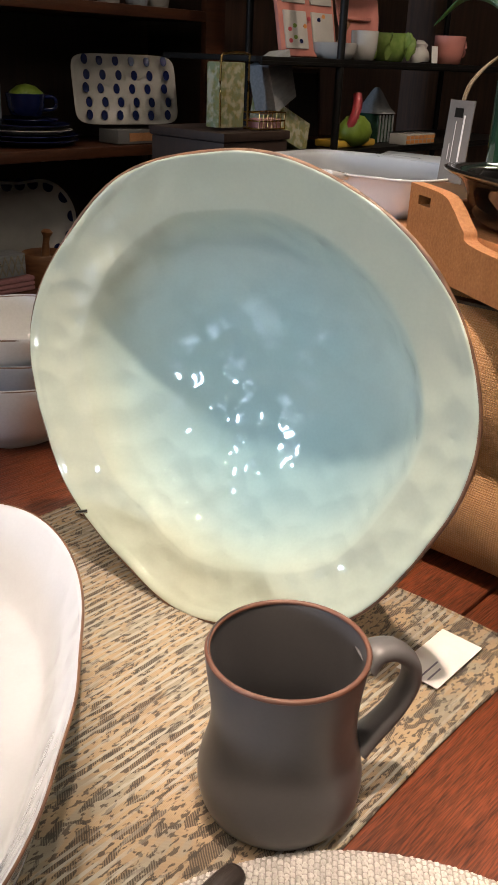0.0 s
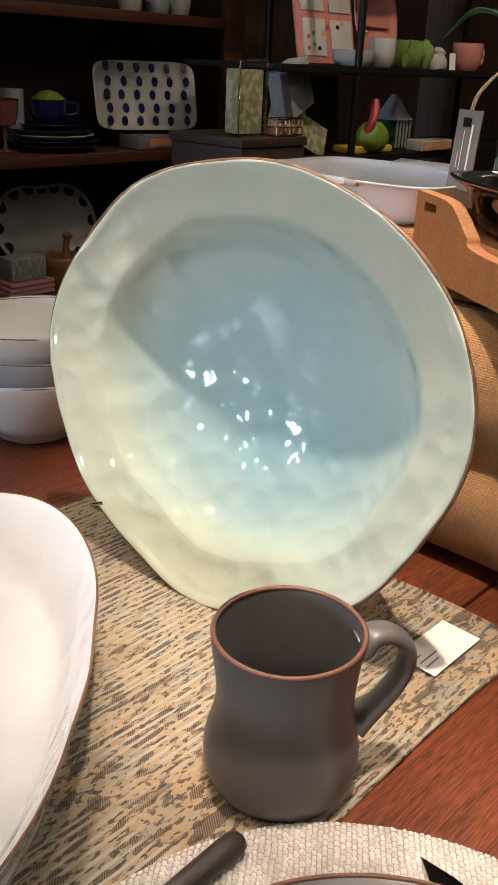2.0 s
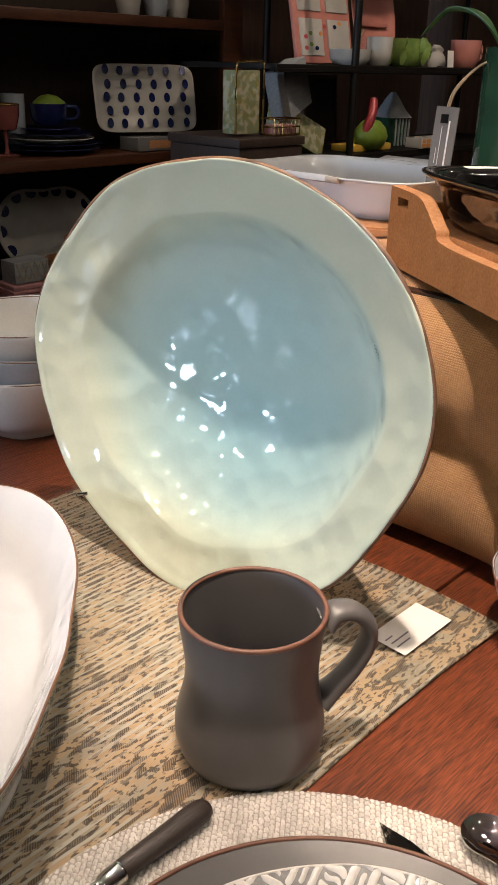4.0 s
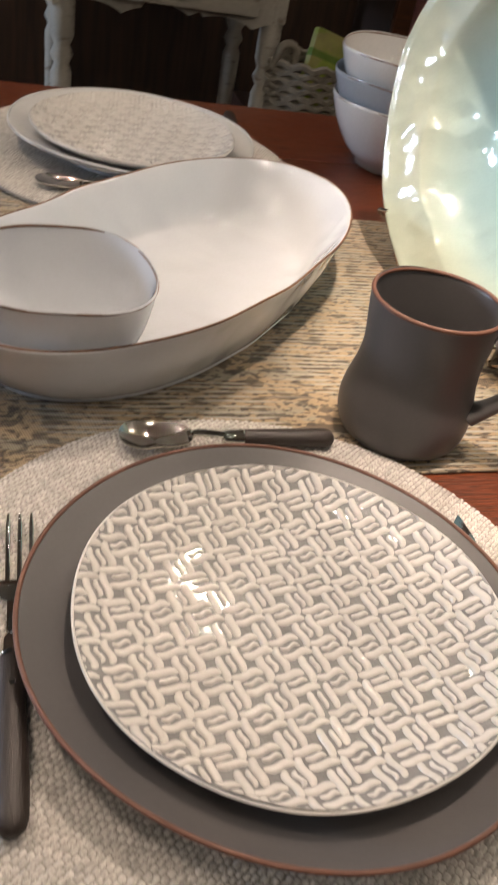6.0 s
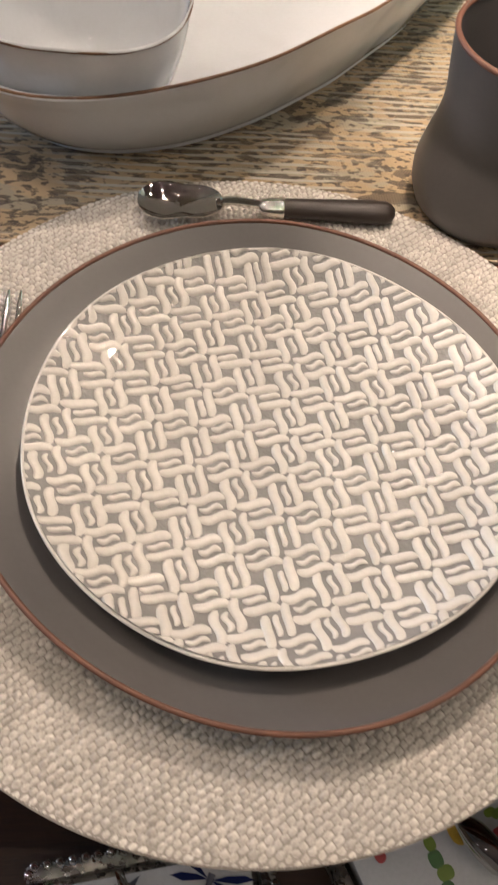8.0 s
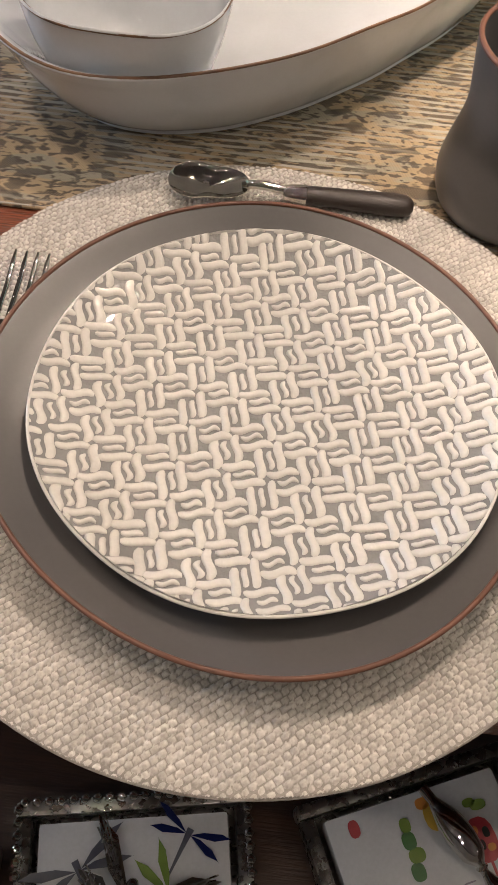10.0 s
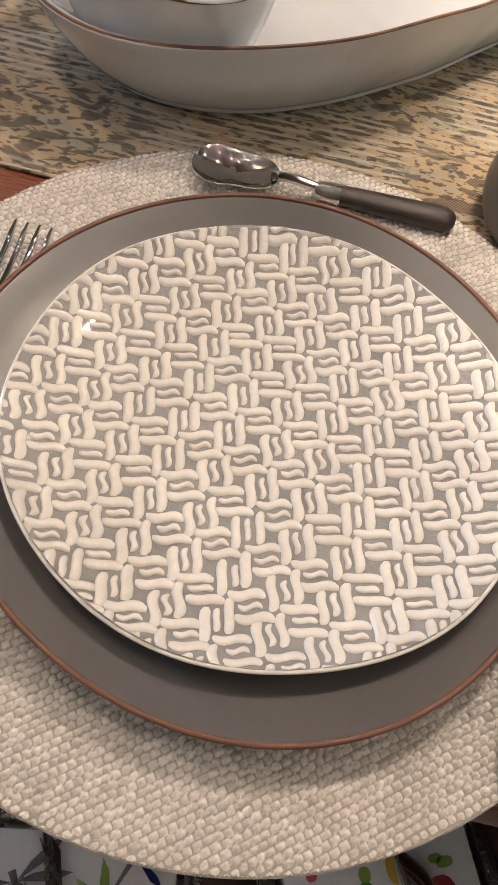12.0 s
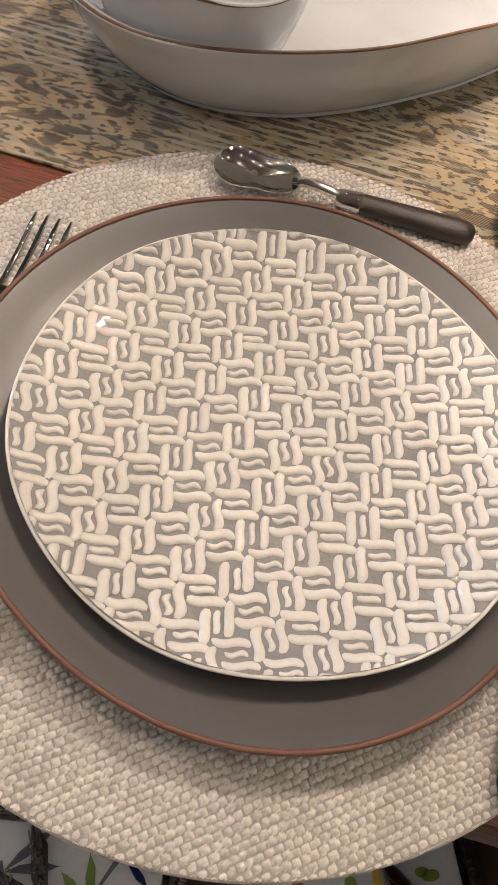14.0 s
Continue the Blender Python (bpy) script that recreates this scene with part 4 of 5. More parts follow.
for z in SHELVES:
    part("shelf", box(CS1 - CS0 - 0.130, CN1 - CN0 - 0.004, 0.028, 0.004, ((CS0 + CS1 - 0.035) / 2, (CN0 + CN1) / 2 - 0.006, z - 0.014)), M_CASE, case)
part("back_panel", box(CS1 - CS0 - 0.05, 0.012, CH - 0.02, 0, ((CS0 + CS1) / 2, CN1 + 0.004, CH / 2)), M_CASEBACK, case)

M_COBALT = mat("cobalt_glaze", (0.010, 0.016, 0.075), 0.15, second=(0.006, 0.010, 0.05), scale=30, coat=0.4)
M_OFFWHITE = mat("offwhite_glaze", (0.44, 0.43, 0.40), 0.2, scale=20, coat=0.3)
M_CLEAR = mat("acrylic", (0.16, 0.16, 0.16), 0.06, scale=20, coat=0.5)
M_LIME = mat("lime_skin", (0.16, 0.24, 0.03), 0.45, second=(0.11, 0.17, 0.02), scale=60, bump=0.2, bump_scale=300)
M_PINK = mat("pink_glaze", (0.50, 0.21, 0.17), 0.2, second=(0.44, 0.17, 0.14), scale=20, coat=0.4)
M_GREEN = mat("cabbage_glaze", (0.19, 0.27, 0.07), 0.2, second=(0.11, 0.19, 0.04), scale=50, coat=0.4)
M_MORTAR = mat("olive_wood", (0.22, 0.10, 0.04), 0.45, second=(0.12, 0.05, 0.02), scale=20, stretch=(1, 1, 6))
M_YELLOW = mat("yellow_print", (0.55, 0.36, 0.05), 0.5, scale=40)
M_GOLD = mat("gold_wire", (0.60, 0.40, 0.14), 0.25, 1.0, scale=40)
M_GREYBOX = mat("grey_box_board", (0.26, 0.27, 0.28), 0.6, second=(0.18, 0.19, 0.20), scale=25, stretch=(1, 6, 6))
M_PRINT = mat("floral_print", (0.40, 0.40, 0.32), 0.5, second=(0.10, 0.16, 0.06), scale=45, low=0.42, high=0.55, fine=(0.5, 0.3, 0.05), fine_scale=60, fine_mix=0.3)
M_PINKCLOTH = mat("pink_cloth", (0.40, 0.20, 0.20), 0.9, second=(0.30, 0.13, 0.14), scale=120, stretch=(4, 1, 1))
M_BAG = mat("seed_packet", (0.26, 0.33, 0.05), 0.4, second=(0.36, 0.30, 0.12), scale=14, low=0.45, high=0.55, fine=(0.05, 0.10, 0.02), fine_scale=30, fine_mix=0.3)
M_CONSOLE = mat("distressed_paint", (0.46, 0.43, 0.37), 0.7, second=(0.20, 0.15, 0.11), scale=22, low=0.58, high=0.72, stretch=(1, 1, 3), fine=(0.36, 0.33, 0.28), fine_scale=90, bump=0.3, bump_scale=60)
M_WICKER = mat("grey_wicker", (0.30, 0.27, 0.22), 0.8, second=(0.20, 0.17, 0.14), scale=60)
M_RED = mat("red_print", (0.36, 0.04, 0.05), 0.4, scale=40)
M_ORANGE = mat("orange_print", (0.55, 0.22, 0.05), 0.4, scale=40)


def joined(bms):
    out = bmesh.new()
    for b in bms:
        me = bpy.data.meshes.new("tmp")
        b.to_mesh(me), b.free()
        out.from_mesh(me)
        bpy.data.meshes.remove(me)
    return out


def oval_slab(rx, ry, thick, x=0, y=0, z=0, k=20, power=1.0):
    b = slab([(x + rx * math.copysign(abs(math.cos(a)) ** power, math.cos(a)), y + ry * math.copysign(abs(math.sin(a)) ** power, math.sin(a))) for a in np.linspace(0, 2 * math.pi, k, endpoint=False)], z, z + thick)
    return b


# rectangular dotted tray on an acrylic easel block
MID, LOW = 0.911, 0.536
tray = thing("dotted_tray", at_st(1.868, 1.925, MID + 0.044, -16, 78), "rectangular white tray with rows of dark blue dots", "tray")
part("dish", vessel([(0.03, 0.004), (0.80, 0.004), (0.93, 0.014), (0.99, 0.017), (1.0, 0.016), (0.94, 0.010), (0.84, 0.0), (0.3, 0.0)], rounded(0.158, 0.093, 7), 120), M_OFFWHITE, tray, m=pose(0, 0.094, 0))
dots = []
for r in range(5):
    for c in range(6):
        x = -0.120 + 0.048 * c + (0.010 if r % 2 else 0)
        y = 0.026 + 0.036 * r
        lift = 0.0046 + (0.0105 if abs(x) > 0.118 else 0) + (0.0085 if r in (0, 4) else 0)
        if abs(x) < 0.136:
            dots.append(oval_slab(0.0095, 0.0135, 0.001, x, y, lift))
for d in dots:
    part("dot", d, M_COBALT, tray)
ez = thing("acrylic_stand", at_st(1.862, 1.905, MID), "clear acrylic block stand under the dotted tray", "stand")
part("block", box(0.16, 0.085, 0.038, 0.003, (0, 0, 0.020)), M_CLEAR, ez)
part("price_slip", box(0.09, 0.001, 0.022, 0, (0.005, -0.0435, 0.019)), M_CORK, ez, "brown paper price slip")


def plate_flat(m, r, glaze, label, group="stacked plates"):
    ob = thing("plate", m, label, "plate", group)
    part("dish", vessel([(0.03, 0.005), (0.65, 0.005), (0.8, 0.010), (0.99, 0.016), (1.0, 0.0145), (0.82, 0.006), (0.66, 0.0), (0.3, 0.0)], (r,), 48), glaze, ob)
    return ob


for i, (r, g, w) in enumerate(((0.135, M_COBALT, "dark blue"), (0.135, M_COBALT, "dark blue"), (0.120, M_OFFWHITE, "cream"), (0.115, M_COBALT, "dark blue"), (0.085, M_COBALT, "small dark blue"))):
    plate_flat(at_st(1.575, 1.99, MID + 0.0005 + i * 0.0125), r, g, w + " glazed plate in a stack on the bookcase")


def cup(m, r, h, glaze, label, handle=True, turn=0.0, name="cup", cat="cup", group=""):
    ob = thing(name, m, label, cat, group)
    part("body", vessel([(0.05, 0.005), (0.7, 0.006), (0.88, h * 0.4), (0.95, h), (1.0, h), (0.94, h * 0.4), (0.78, 0.002), (0.7, 0.0), (0.3, 0.0)], (r,), 40), glaze, ob)
    if handle:
        part("handle", tube(arc([(r * 0.93, 0, h * 0.85), (r * 1.5, 0, h * 0.8), (r * 1.5, 0, h * 0.35), (r * 0.85, 0, h * 0.25)], 8), r * 0.10, 8), glaze, ob, m=pose(0, 0, 0, 0, 0, turn))
    return ob


cup(at_st(1.575, 1.99, MID + 0.072), 0.052, 0.055, M_COBALT, "dark blue glazed cup on top of the plate stack", turn=-20)
lime = part("lime_fruit", vessel([(0.05, 0.055), (0.5, 0.05), (0.9, 0.036), (1.0, 0.026), (0.9, 0.012), (0.5, 0.002), (0.1, 0.0)], (0.045, 0.004, 0), 32, wobble=0.001), M_LIME, m=at_st(1.578, 1.99, MID + 0.095))
tagged(lime, "green artificial lime resting in the blue cup", "fruit")
cup(at_st(1.490, 2.03, MID + 0.0005), 0.032, 0.150, M_GREYBLUE, "tall patterned blue-grey tumbler", False, name="tumbler", cat="tumbler")


def goblet(m, tint, label):
    ob = thing("goblet", m, label, "goblet", "goblets")
    part("cup", vessel([(0.05, 0.062), (0.7, 0.070), (0.95, 0.10), (1.0, 0.128), (1.03, 0.128), (1.0, 0.10), (0.75, 0.066), (0.2, 0.058)], (0.038,), 40), tint, ob)
    part("stem", tube([(0, 0, 0.003), (0, 0, 0.02), (0, 0, 0.04), (0, 0, 0.06)], [0.009, 0.004, 0.006, 0.007], 10), tint, ob)
    part("foot", vessel([(0.05, 0.006), (0.9, 0.003), (1.0, 0.0015), (0.98, 0.0), (0.3, 0.0)], (0.031,), 40), tint, ob)
    part("gold_band", rim_line((0.038,), 0.127, 0.0022, 1.015, 40), M_GOLD, ob, "gilded rim")
    return ob


M_PINKGLASS = mat("pink_glass", (0.22, 0.07, 0.06), 0.08, scale=30, coat=0.5)
M_YELLOWGLASS = mat("olive_glass", (0.17, 0.15, 0.05), 0.08, scale=30, coat=0.5)
goblet(at_st(1.425, 1.97, MID + 0.0005), M_PINKGLASS, "pink pressed glass goblet with gold rim")
goblet(at_st(1.305, 1.97, MID + 0.0005), M_YELLOWGLASS, "olive pressed glass goblet with gold rim")


def leaning_card(name, m, w, h, t, face, label, cat, border=None):
    ob = thing(name, m, label, cat)
    part("panel", box(w, t, h, min(t * 0.3, 0.002), (0, 0, h / 2)), face, ob)
    if border:
        for x in (-w / 2, w / 2):
            part("frame_bar", box(0.012, t * 1.6, h + 0.012, 0.001, (x, 0, h / 2)), border, ob)
        for z in (0, h):
            part("frame_bar", box(w - 0.0125, t * 1.6, 0.012, 0.001, (0, 0, z)), border, ob)
    return ob


leaning_card("art_print", at_st(1.30, 2.08, MID + 0.001, 0, -8), 0.16, 0.26, 0.008, M_PRINT, "muted floral art panel leaning at the shelf back", "picture")
leaning_card("art_print", at_st(1.235, 2.00, LOW + 0.001, 0, -8), 0.13, 0.21, 0.008, M_PINKCLOTH, "dark pink framed picture leaning on the lower shelf", "picture", M_CASE)

platter = thing("dotted_platter", at_st(1.600, 2.05, LOW + 0.040, -4, 76), "oval white platter with dark blue dots round its rim", "platter")
part("dish", vessel([(0.03, 0.004), (0.66, 0.004), (0.76, 0.013), (0.98, 0.022), (1.0, 0.020), (0.78, 0.008), (0.68, 0.0), (0.3, 0.0)], (0.142, 0.030, 0, 0, 0, -0.004, 0), 80), M_OFFWHITE, platter, m=pose(0, 0.118, 0))
dots = []
for k in range(16):
    a = 2 * math.pi * k / 16
    r = radius(a, (0.142, 0.030, 0)) * 0.90
    dots.append(oval_slab(0.017, 0.017, 0.0012, r * math.cos(a), 0.118 + r * math.sin(a), 0.0185, 16))
for d in dots:
    part("dot", d, M_COBALT, platter)
part("easel", tube(arc([(-0.05, -0.02, -0.02), (-0.05, 0.0, 0.03), (-0.05, 0.06, -0.02)], 6), 0.003, 6), M_METAL, platter)

mortar = thing("wooden_mortar", at_st(1.575, 1.945, LOW + 0.0005), "turned olive wood mortar", "mortar")
part("bowl", vessel([(0.05, 0.03), (0.7, 0.045), (0.88, 0.085), (0.95, 0.092), (1.0, 0.088), (0.98, 0.06), (0.85, 0.02), (0.78, 0.0), (0.3, 0.0)], (0.064,), 48), M_MORTAR, mortar)
pestle = thing("wooden_pestle", at_st(1.575, 1.945, LOW + 0.034, 0, 0), "turned wooden pestle standing in the mortar", "pestle")
part("shaft", tube([(0, 0, 0), (0.003, 0, 0.03), (0.008, 0, 0.085), (0.011, 0, 0.10), (0.013, 0, 0.112), (0.014, 0, 0.120)], [0.016, 0.015, 0.009, 0.010, 0.017, 0.009], 16), M_MORTAR, pestle)
gift = thing("lattice_box", at_st(1.445, 1.960, LOW + 0.041), "small grey lattice trinket box on folded cloth", "box")
part("body", box(0.11, 0.07, 0.060, 0.004, (0, 0, 0.031)), M_GREYBOX, gift)
part("lattice", joined([tube([(-0.05 + 0.02 * k, -0.0365, 0.005), (-0.03 + 0.02 * k, -0.0365, 0.057)], 0.0022, 6) for k in range(5)] + [tube([(-0.03 + 0.02 * k, -0.0365, 0.005), (-0.05 + 0.02 * k, -0.0365, 0.057)], 0.0022, 6) for k in range(5)]), M_WICKER, gift)
fold = thing("folded_cloth", at_st(1.445, 1.965, LOW), "folded pink striped cloth on the bookcase shelf", "cloth")
for k in range(3):
    part("fold", box(0.15 - 0.004 * k, 0.10, 0.0125, 0.005, (0.002 * k, 0, 0.0068 + 0.0132 * k)), M_PINKCLOTH, fold)
for k, s in enumerate((1.83, 1.93, 2.01)):
    cup(at_st(s, 1.95, 1.2625), 0.038, 0.10, (M_OFFWHITE, M_GREYBLUE, M_OFFWHITE)[k], ("cream", "grey-blue", "cream")[k] + " glazed cup on the upper shelf", k == 1, group="cups on the upper shelf")

# ---- iron shelf stand ----
UP, DOWN = 1.152, 0.915
stand = thing("iron_shelf", at_st(0, 0, 0), "black iron display shelf stand with thin shelves", "shelf")
for s in (2.235, 3.35):
    for n in (1.46, 1.80):
        part("post", tube([(s, n, 0), (s, n, 2.0)], 0.011, 8), M_METAL, stand)
for z in (0.25, DOWN, UP, 1.62, 1.99):
    part("shelf", box(1.46, 0.36, 0.014, 0.002, (2.63, 1.63, z - 0.007)), M_METAL, stand)
    part("rail", tube([(1.9, 1.455, z - 0.014), (3.36, 1.455, z - 0.014)], 0.007, 6), M_METAL, stand)

snack = thing("divided_tray", at_st(2.31, 1.63, UP + 0.002, 0, 78), "pink-edged divided ceramic tray standing upright", "tray")
part("dish", box(0.26, 0.26, 0.014, 0.006, (0, 0.13, 0.0)), M_PINK, snack)
for x, y, w, h in ((-0.06, 0.07, 0.10, 0.10), (0.065, 0.07, 0.10, 0.10), (-0.06, 0.19, 0.10, 0.10), (0.065, 0.19, 0.10, 0.10)):
    part("well", box(w, h, 0.006, 0.002, (x, y, 0.0085)), M_OFFWHITE, snack)
for k in range(9):
    part("motif", oval_slab(0.008, 0.006, 0.001, -0.09 + 0.023 * (k % 4) + 0.09 * (k > 5), 0.04 + 0.03 * (k // 3) + 0.01 * (k % 2), 0.0118, 10), (M_RED, M_GREEN, M_COBALT, M_ORANGE)[k % 4], snack)
cup(at_st(2.30, 1.53, UP + 0.0005), 0.062, 0.042, M_OFFWHITE, "white glazed bowl on the iron shelf", False, name="white_bowl", cat="bowl")
spoonrest = part("wooden_spoon", tube([(0, 0, 0.045), (0.03, 0, 0.075), (0.055, 0, 0.105)], [0.004, 0.004, 0.006], 8), M_MORTAR, m=at_st(2.30, 1.53, UP - 0.012))
tagged(spoonrest, "wooden spoon leaning in the white bowl", "spoon")
cup(at_st(2.425, 1.52, UP + 0.0005), 0.040, 0.078, M_OFFWHITE, "white textured ceramic mug", True, 30, "mug", "mug", "mugs on the iron shelf")
cab = cup(at_st(2.575, 1.53, UP + 0.0005), 0.055, 0.078, M_GREEN, "green cabbage-leaf shaped mug", True, -25, "mug", "mug", "mugs on the iron shelf")
for k in range(7):
    a = k * 0.9
    part("leaf_relief", leaf_mesh([(0.056 * math.cos(a), 0.056 * math.sin(a), 0.004), (0.061 * math.cos(a + 0.1), 0.061 * math.sin(a + 0.1), 0.04), (0.060 * math.cos(a + 0.2), 0.060 * math.sin(a + 0.2), 0.082)], 0.016), M_GREEN, cab)
hang = thing("pink_platter", at_st(2.645, 1.70, UP + 0.001, 0, 78), "tall pink glazed oval platter standing upright", "platter")
part("dish", vessel([(0.03, 0.004), (0.7, 0.004), (0.82, 0.014), (0.98, 0.020), (1.0, 0.018), (0.8, 0.006), (0.7, 0.0), (0.3, 0.0)], (0.135, -0.020, 0), 64), M_PINK, hang, m=pose(0, 0.155, 0))
part("band", box(0.15, 0.012, 0.010, 0.004, (0, 0.12, 0.012)), M_PINK, hang)
fig = part("ceramic_figurine", vessel([(0.05, 0.07), (0.5, 0.066), (0.75, 0.055), (0.6, 0.045), (0.9, 0.03), (1.0, 0.012), (0.9, 0.0), (0.2, 0.0)], (0.030, 0.006, 0), 32, wobble=0.006, seed=9.0), M_OFFWHITE, m=at_st(2.80, 1.56, UP + 0.0005))
tagged(fig, "small cream ceramic figurine on the iron shelf", "figurine")
pt = part("price_tag", box(0.034, 0.002, 0.05, 0, (0, 0, 0.026)), M_PAPER, m=at_st(2.80, 1.505, UP + 0.0005, 0, -6))
tagged(pt, "white paper price tag on the iron shelf", "tag")
cup(at_st(2.94, 1.54, UP + 0.0005), 0.052, 0.085, M_PINK, "pink glazed mug with round handle", True, -10, "mug", "mug", "mugs on the iron shelf")

# lower shelf of the stand
bottle = thing("floral_bottle", at_st(1.825, 1.50, 0.983), "floral printed box in a gold wire holder", "box")
part("body", box(0.085, 0.05, 0.15, 0.004, (0, 0, 0.077)), M_PRINT, bottle)
part("wire", tube(arc([(-0.05, -0.03, 0.004), (-0.05, -0.03, 0.15), (-0.03, -0.03, 0.172), (0.045, -0.03, 0.172), (0.05, -0.03, 0.15), (0.05, -0.03, 0.004)], 6), 0.003, 6), M_GOLD, bottle)
side = thing("side_cabinet", at_st(1.87, 1.56, 0), "dark wooden display plinth beside the iron stand", "cabinet")
part("body", box(0.24, 0.26, 0.955, 0.004, (0, 0, 0.4775)), M_CASEBACK, side)
part("top", box(0.25, 0.27, 0.022, 0.004, (0, 0, 0.967)), M_CASEBACK, side)
basket_small = thing("wire_basket", at_st(1.935, 1.46, 0.979), "small copper wire basket with pink sachets", "basket")
part("rim", joined([tube([(-0.05, -0.022, z), (0.05, -0.022, z), (0.05, 0.03, z), (-0.05, 0.03, z)], 0.0018, 6, True) for z in (0.003, 0.022, 0.042)] + [tube([(x, -0.022, 0.003), (x, -0.022, 0.042)], 0.0014, 6) for x in np.linspace(-0.05, 0.05, 7)]), M_GOLD, basket_small)
part("sachets", joined([box(0.028, 0.04, 0.024, 0.006, (-0.03 + 0.03 * k, 0.003, 0.016)) for k in range(3)]), M_PINKCLOTH, basket_small)
carton = thing("chevron_carton", at_st(2.075, 1.545, DOWN + 0.115, 20, 0) @ pose(0, 0, 0, -8, -14, 0), "grey chevron patterned carton leaning on the shelf", "box")
part("panel", box(0.16, 0.06, 0.125, 0.003, (0, 0, 0.062)), M_GREYBOX, carton)
book = thing("leaning_book", at_st(2.09, 1.55, DOWN + 0.012, 0, 0) @ pose(0, 0, 0, -10, 22, 0), "dark printed book leaning on the lower shelf", "book")
part("cover", box(0.21, 0.05, 0.085, 0.003, (0, 0, 0.055)), M_PRINT, book)
toy = thing("toy_bird", at_st(2.385, 1.50, DOWN + 0.001), "bright green and pink felt toy bird", "toy")
part("body", vessel([(0.05, 0.09), (0.5, 0.085), (0.85, 0.065), (1.0, 0.042), (0.85, 0.018), (0.5, 0.004), (0.1, 0.0)], (0.052, 0.012, 0), 32, wobble=0.002), M_LIME, toy)
part("crest", tube(arc([(-0.045, 0, 0.03), (-0.035, -0.02, 0.085), (-0.01, -0.01, 0.12), (0.0, 0, 0.145)], 6), 0.014, 8), M_RED, toy)
part("base", box(0.20, 0.08, 0.02, 0.006, (0, 0.03, 0.010)), M_YELLOW, toy)
lantern = thing("small_lantern", at_st(2.60, 1.58, DOWN + 0.001), "small dark green tin lantern with striped sides", "lantern")
part("body", box(0.09, 0.09, 0.085, 0.004, (0, 0, 0.043)), M_GREENGLASS, lantern)
part("stripes", joined([box(0.006, 0.003, 0.08, 0, (-0.036 + 0.018 * k, -0.0465, 0.043)) for k in range(5)]), M_GREYBOX, lantern)
part("roof", vessel([(0.1, 0.075), (0.3, 0.06), (0.7, 0.02), (1.0, 0.0), (0.3, 0.0)], (0.06, 0, 0, 0, 0, -0.006, 0), 32), M_GREYBOX, lantern, m=pose(0, 0, 0.0865))
leaning_card("art_print", at_st(2.44, 1.74, DOWN + 0.001, 0, -6), 0.16, 0.20, 0.01, M_CASEBACK, "dark framed picture at the back of the shelf", "picture", M_CASE)
crate = thing("patterned_box", at_st(2.66, 1.47, DOWN + 0.001), "orange and white patterned cardboard box", "box")
part("body", box(0.17, 0.06, 0.032, 0.002, (0, 0, 0.017)), M_OFFWHITE, crate)
part("pattern", joined([box(0.018, 0.002, 0.010, 0, (-0.07 + 0.024 * k, -0.0305, 0.010 + 0.013 * r)) for k in range(7) for r in range(2)]), M_ORANGE, crate)

# ---- white console and basket ----
console = thing("console_table", at_st(0, 1.75, 0), "distressed white painted console table with scalloped apron", "console table")
part("top", box(0.575, 0.44, 0.026, 0.006, (0.540, 0.20, 0.797)), M_CONSOLE, console)
ap = [(0.275, 0.783)] + [(0.275 + 0.52 * k / 60, 0.662 + 0.022 * abs(math.sin(3.5 * math.pi * k / 60)) ** 0.7 + (0.012 if 22 < k < 38 else 0)) for k in range(61)] + [(0.795, 0.783)]
bm = slab(ap, 0, 0.022)
part("apron", bm, M_CONSOLE, console, m=pose(0, 0.022, 0, 90, 0, 0))
dr = part("drawer", box(0.34, 0.014, 0.082, 0.004, (0.555, -0.008, 0.735)), M_CONSOLE, console)
part("knob", vessel([(0.1, 0.02), (0.8, 0.018), (1.0, 0.012), (0.5, 0.006), (0.5, 0.0), (0.1, 0.0)], (0.014,), 24), M_CONSOLE, dr, m=pose(0.555, -0.015, 0.735, 90, 0, 0))
for x in (0.300, 0.770):
    for y in (0.025, 0.375):
        part("leg", tube([(x, y, z) for z in (0, 0.03, 0.10, 0.40, 0.52, 0.54, 0.56, 0.58, 0.60, 0.66, 0.78)], [0.016, 0.022, 0.016, 0.021, 0.024, 0.017, 0.026, 0.018, 0.026, 0.026, 0.026], 16), M_CONSOLE, console)
for y in (0.395,):
    part("apron", box(0.44, 0.02, 0.10, 0.002, (0.535, y, 0.732)), M_CONSOLE, console)
rack = thing("serving_tray", at_st(0.58, 1.88, 0.8105), "cream tray of small black and white tins on the console", "tray")
part("tray", box(0.42, 0.24, 0.012, 0.004, (0, 0, 0.006)), M_CONSOLE, rack)
for y in (-0.12, 0.12):
    part("edge", box(0.42, 0.012, 0.045, 0.003, (0, y, 0.034)), M_CONSOLE, rack)
for k in range(5):
    cup(at_st(0.43 + 0.07 * k, 1.86 + 0.03 * (k % 2), 0.823), 0.027, 0.075, M_OFFWHITE if k % 2 else M_METAL, ("white" if k % 2 else "black") + " small lidded tin on the console tray", False, name="small_tin", cat="tin", group="tins on the console")
leaning_card("art_print", at_st(0.76, 1.95, 0.811, 0, -8), 0.12, 0.16, 0.01, M_PAPER, "white printed card standing on the console", "card")

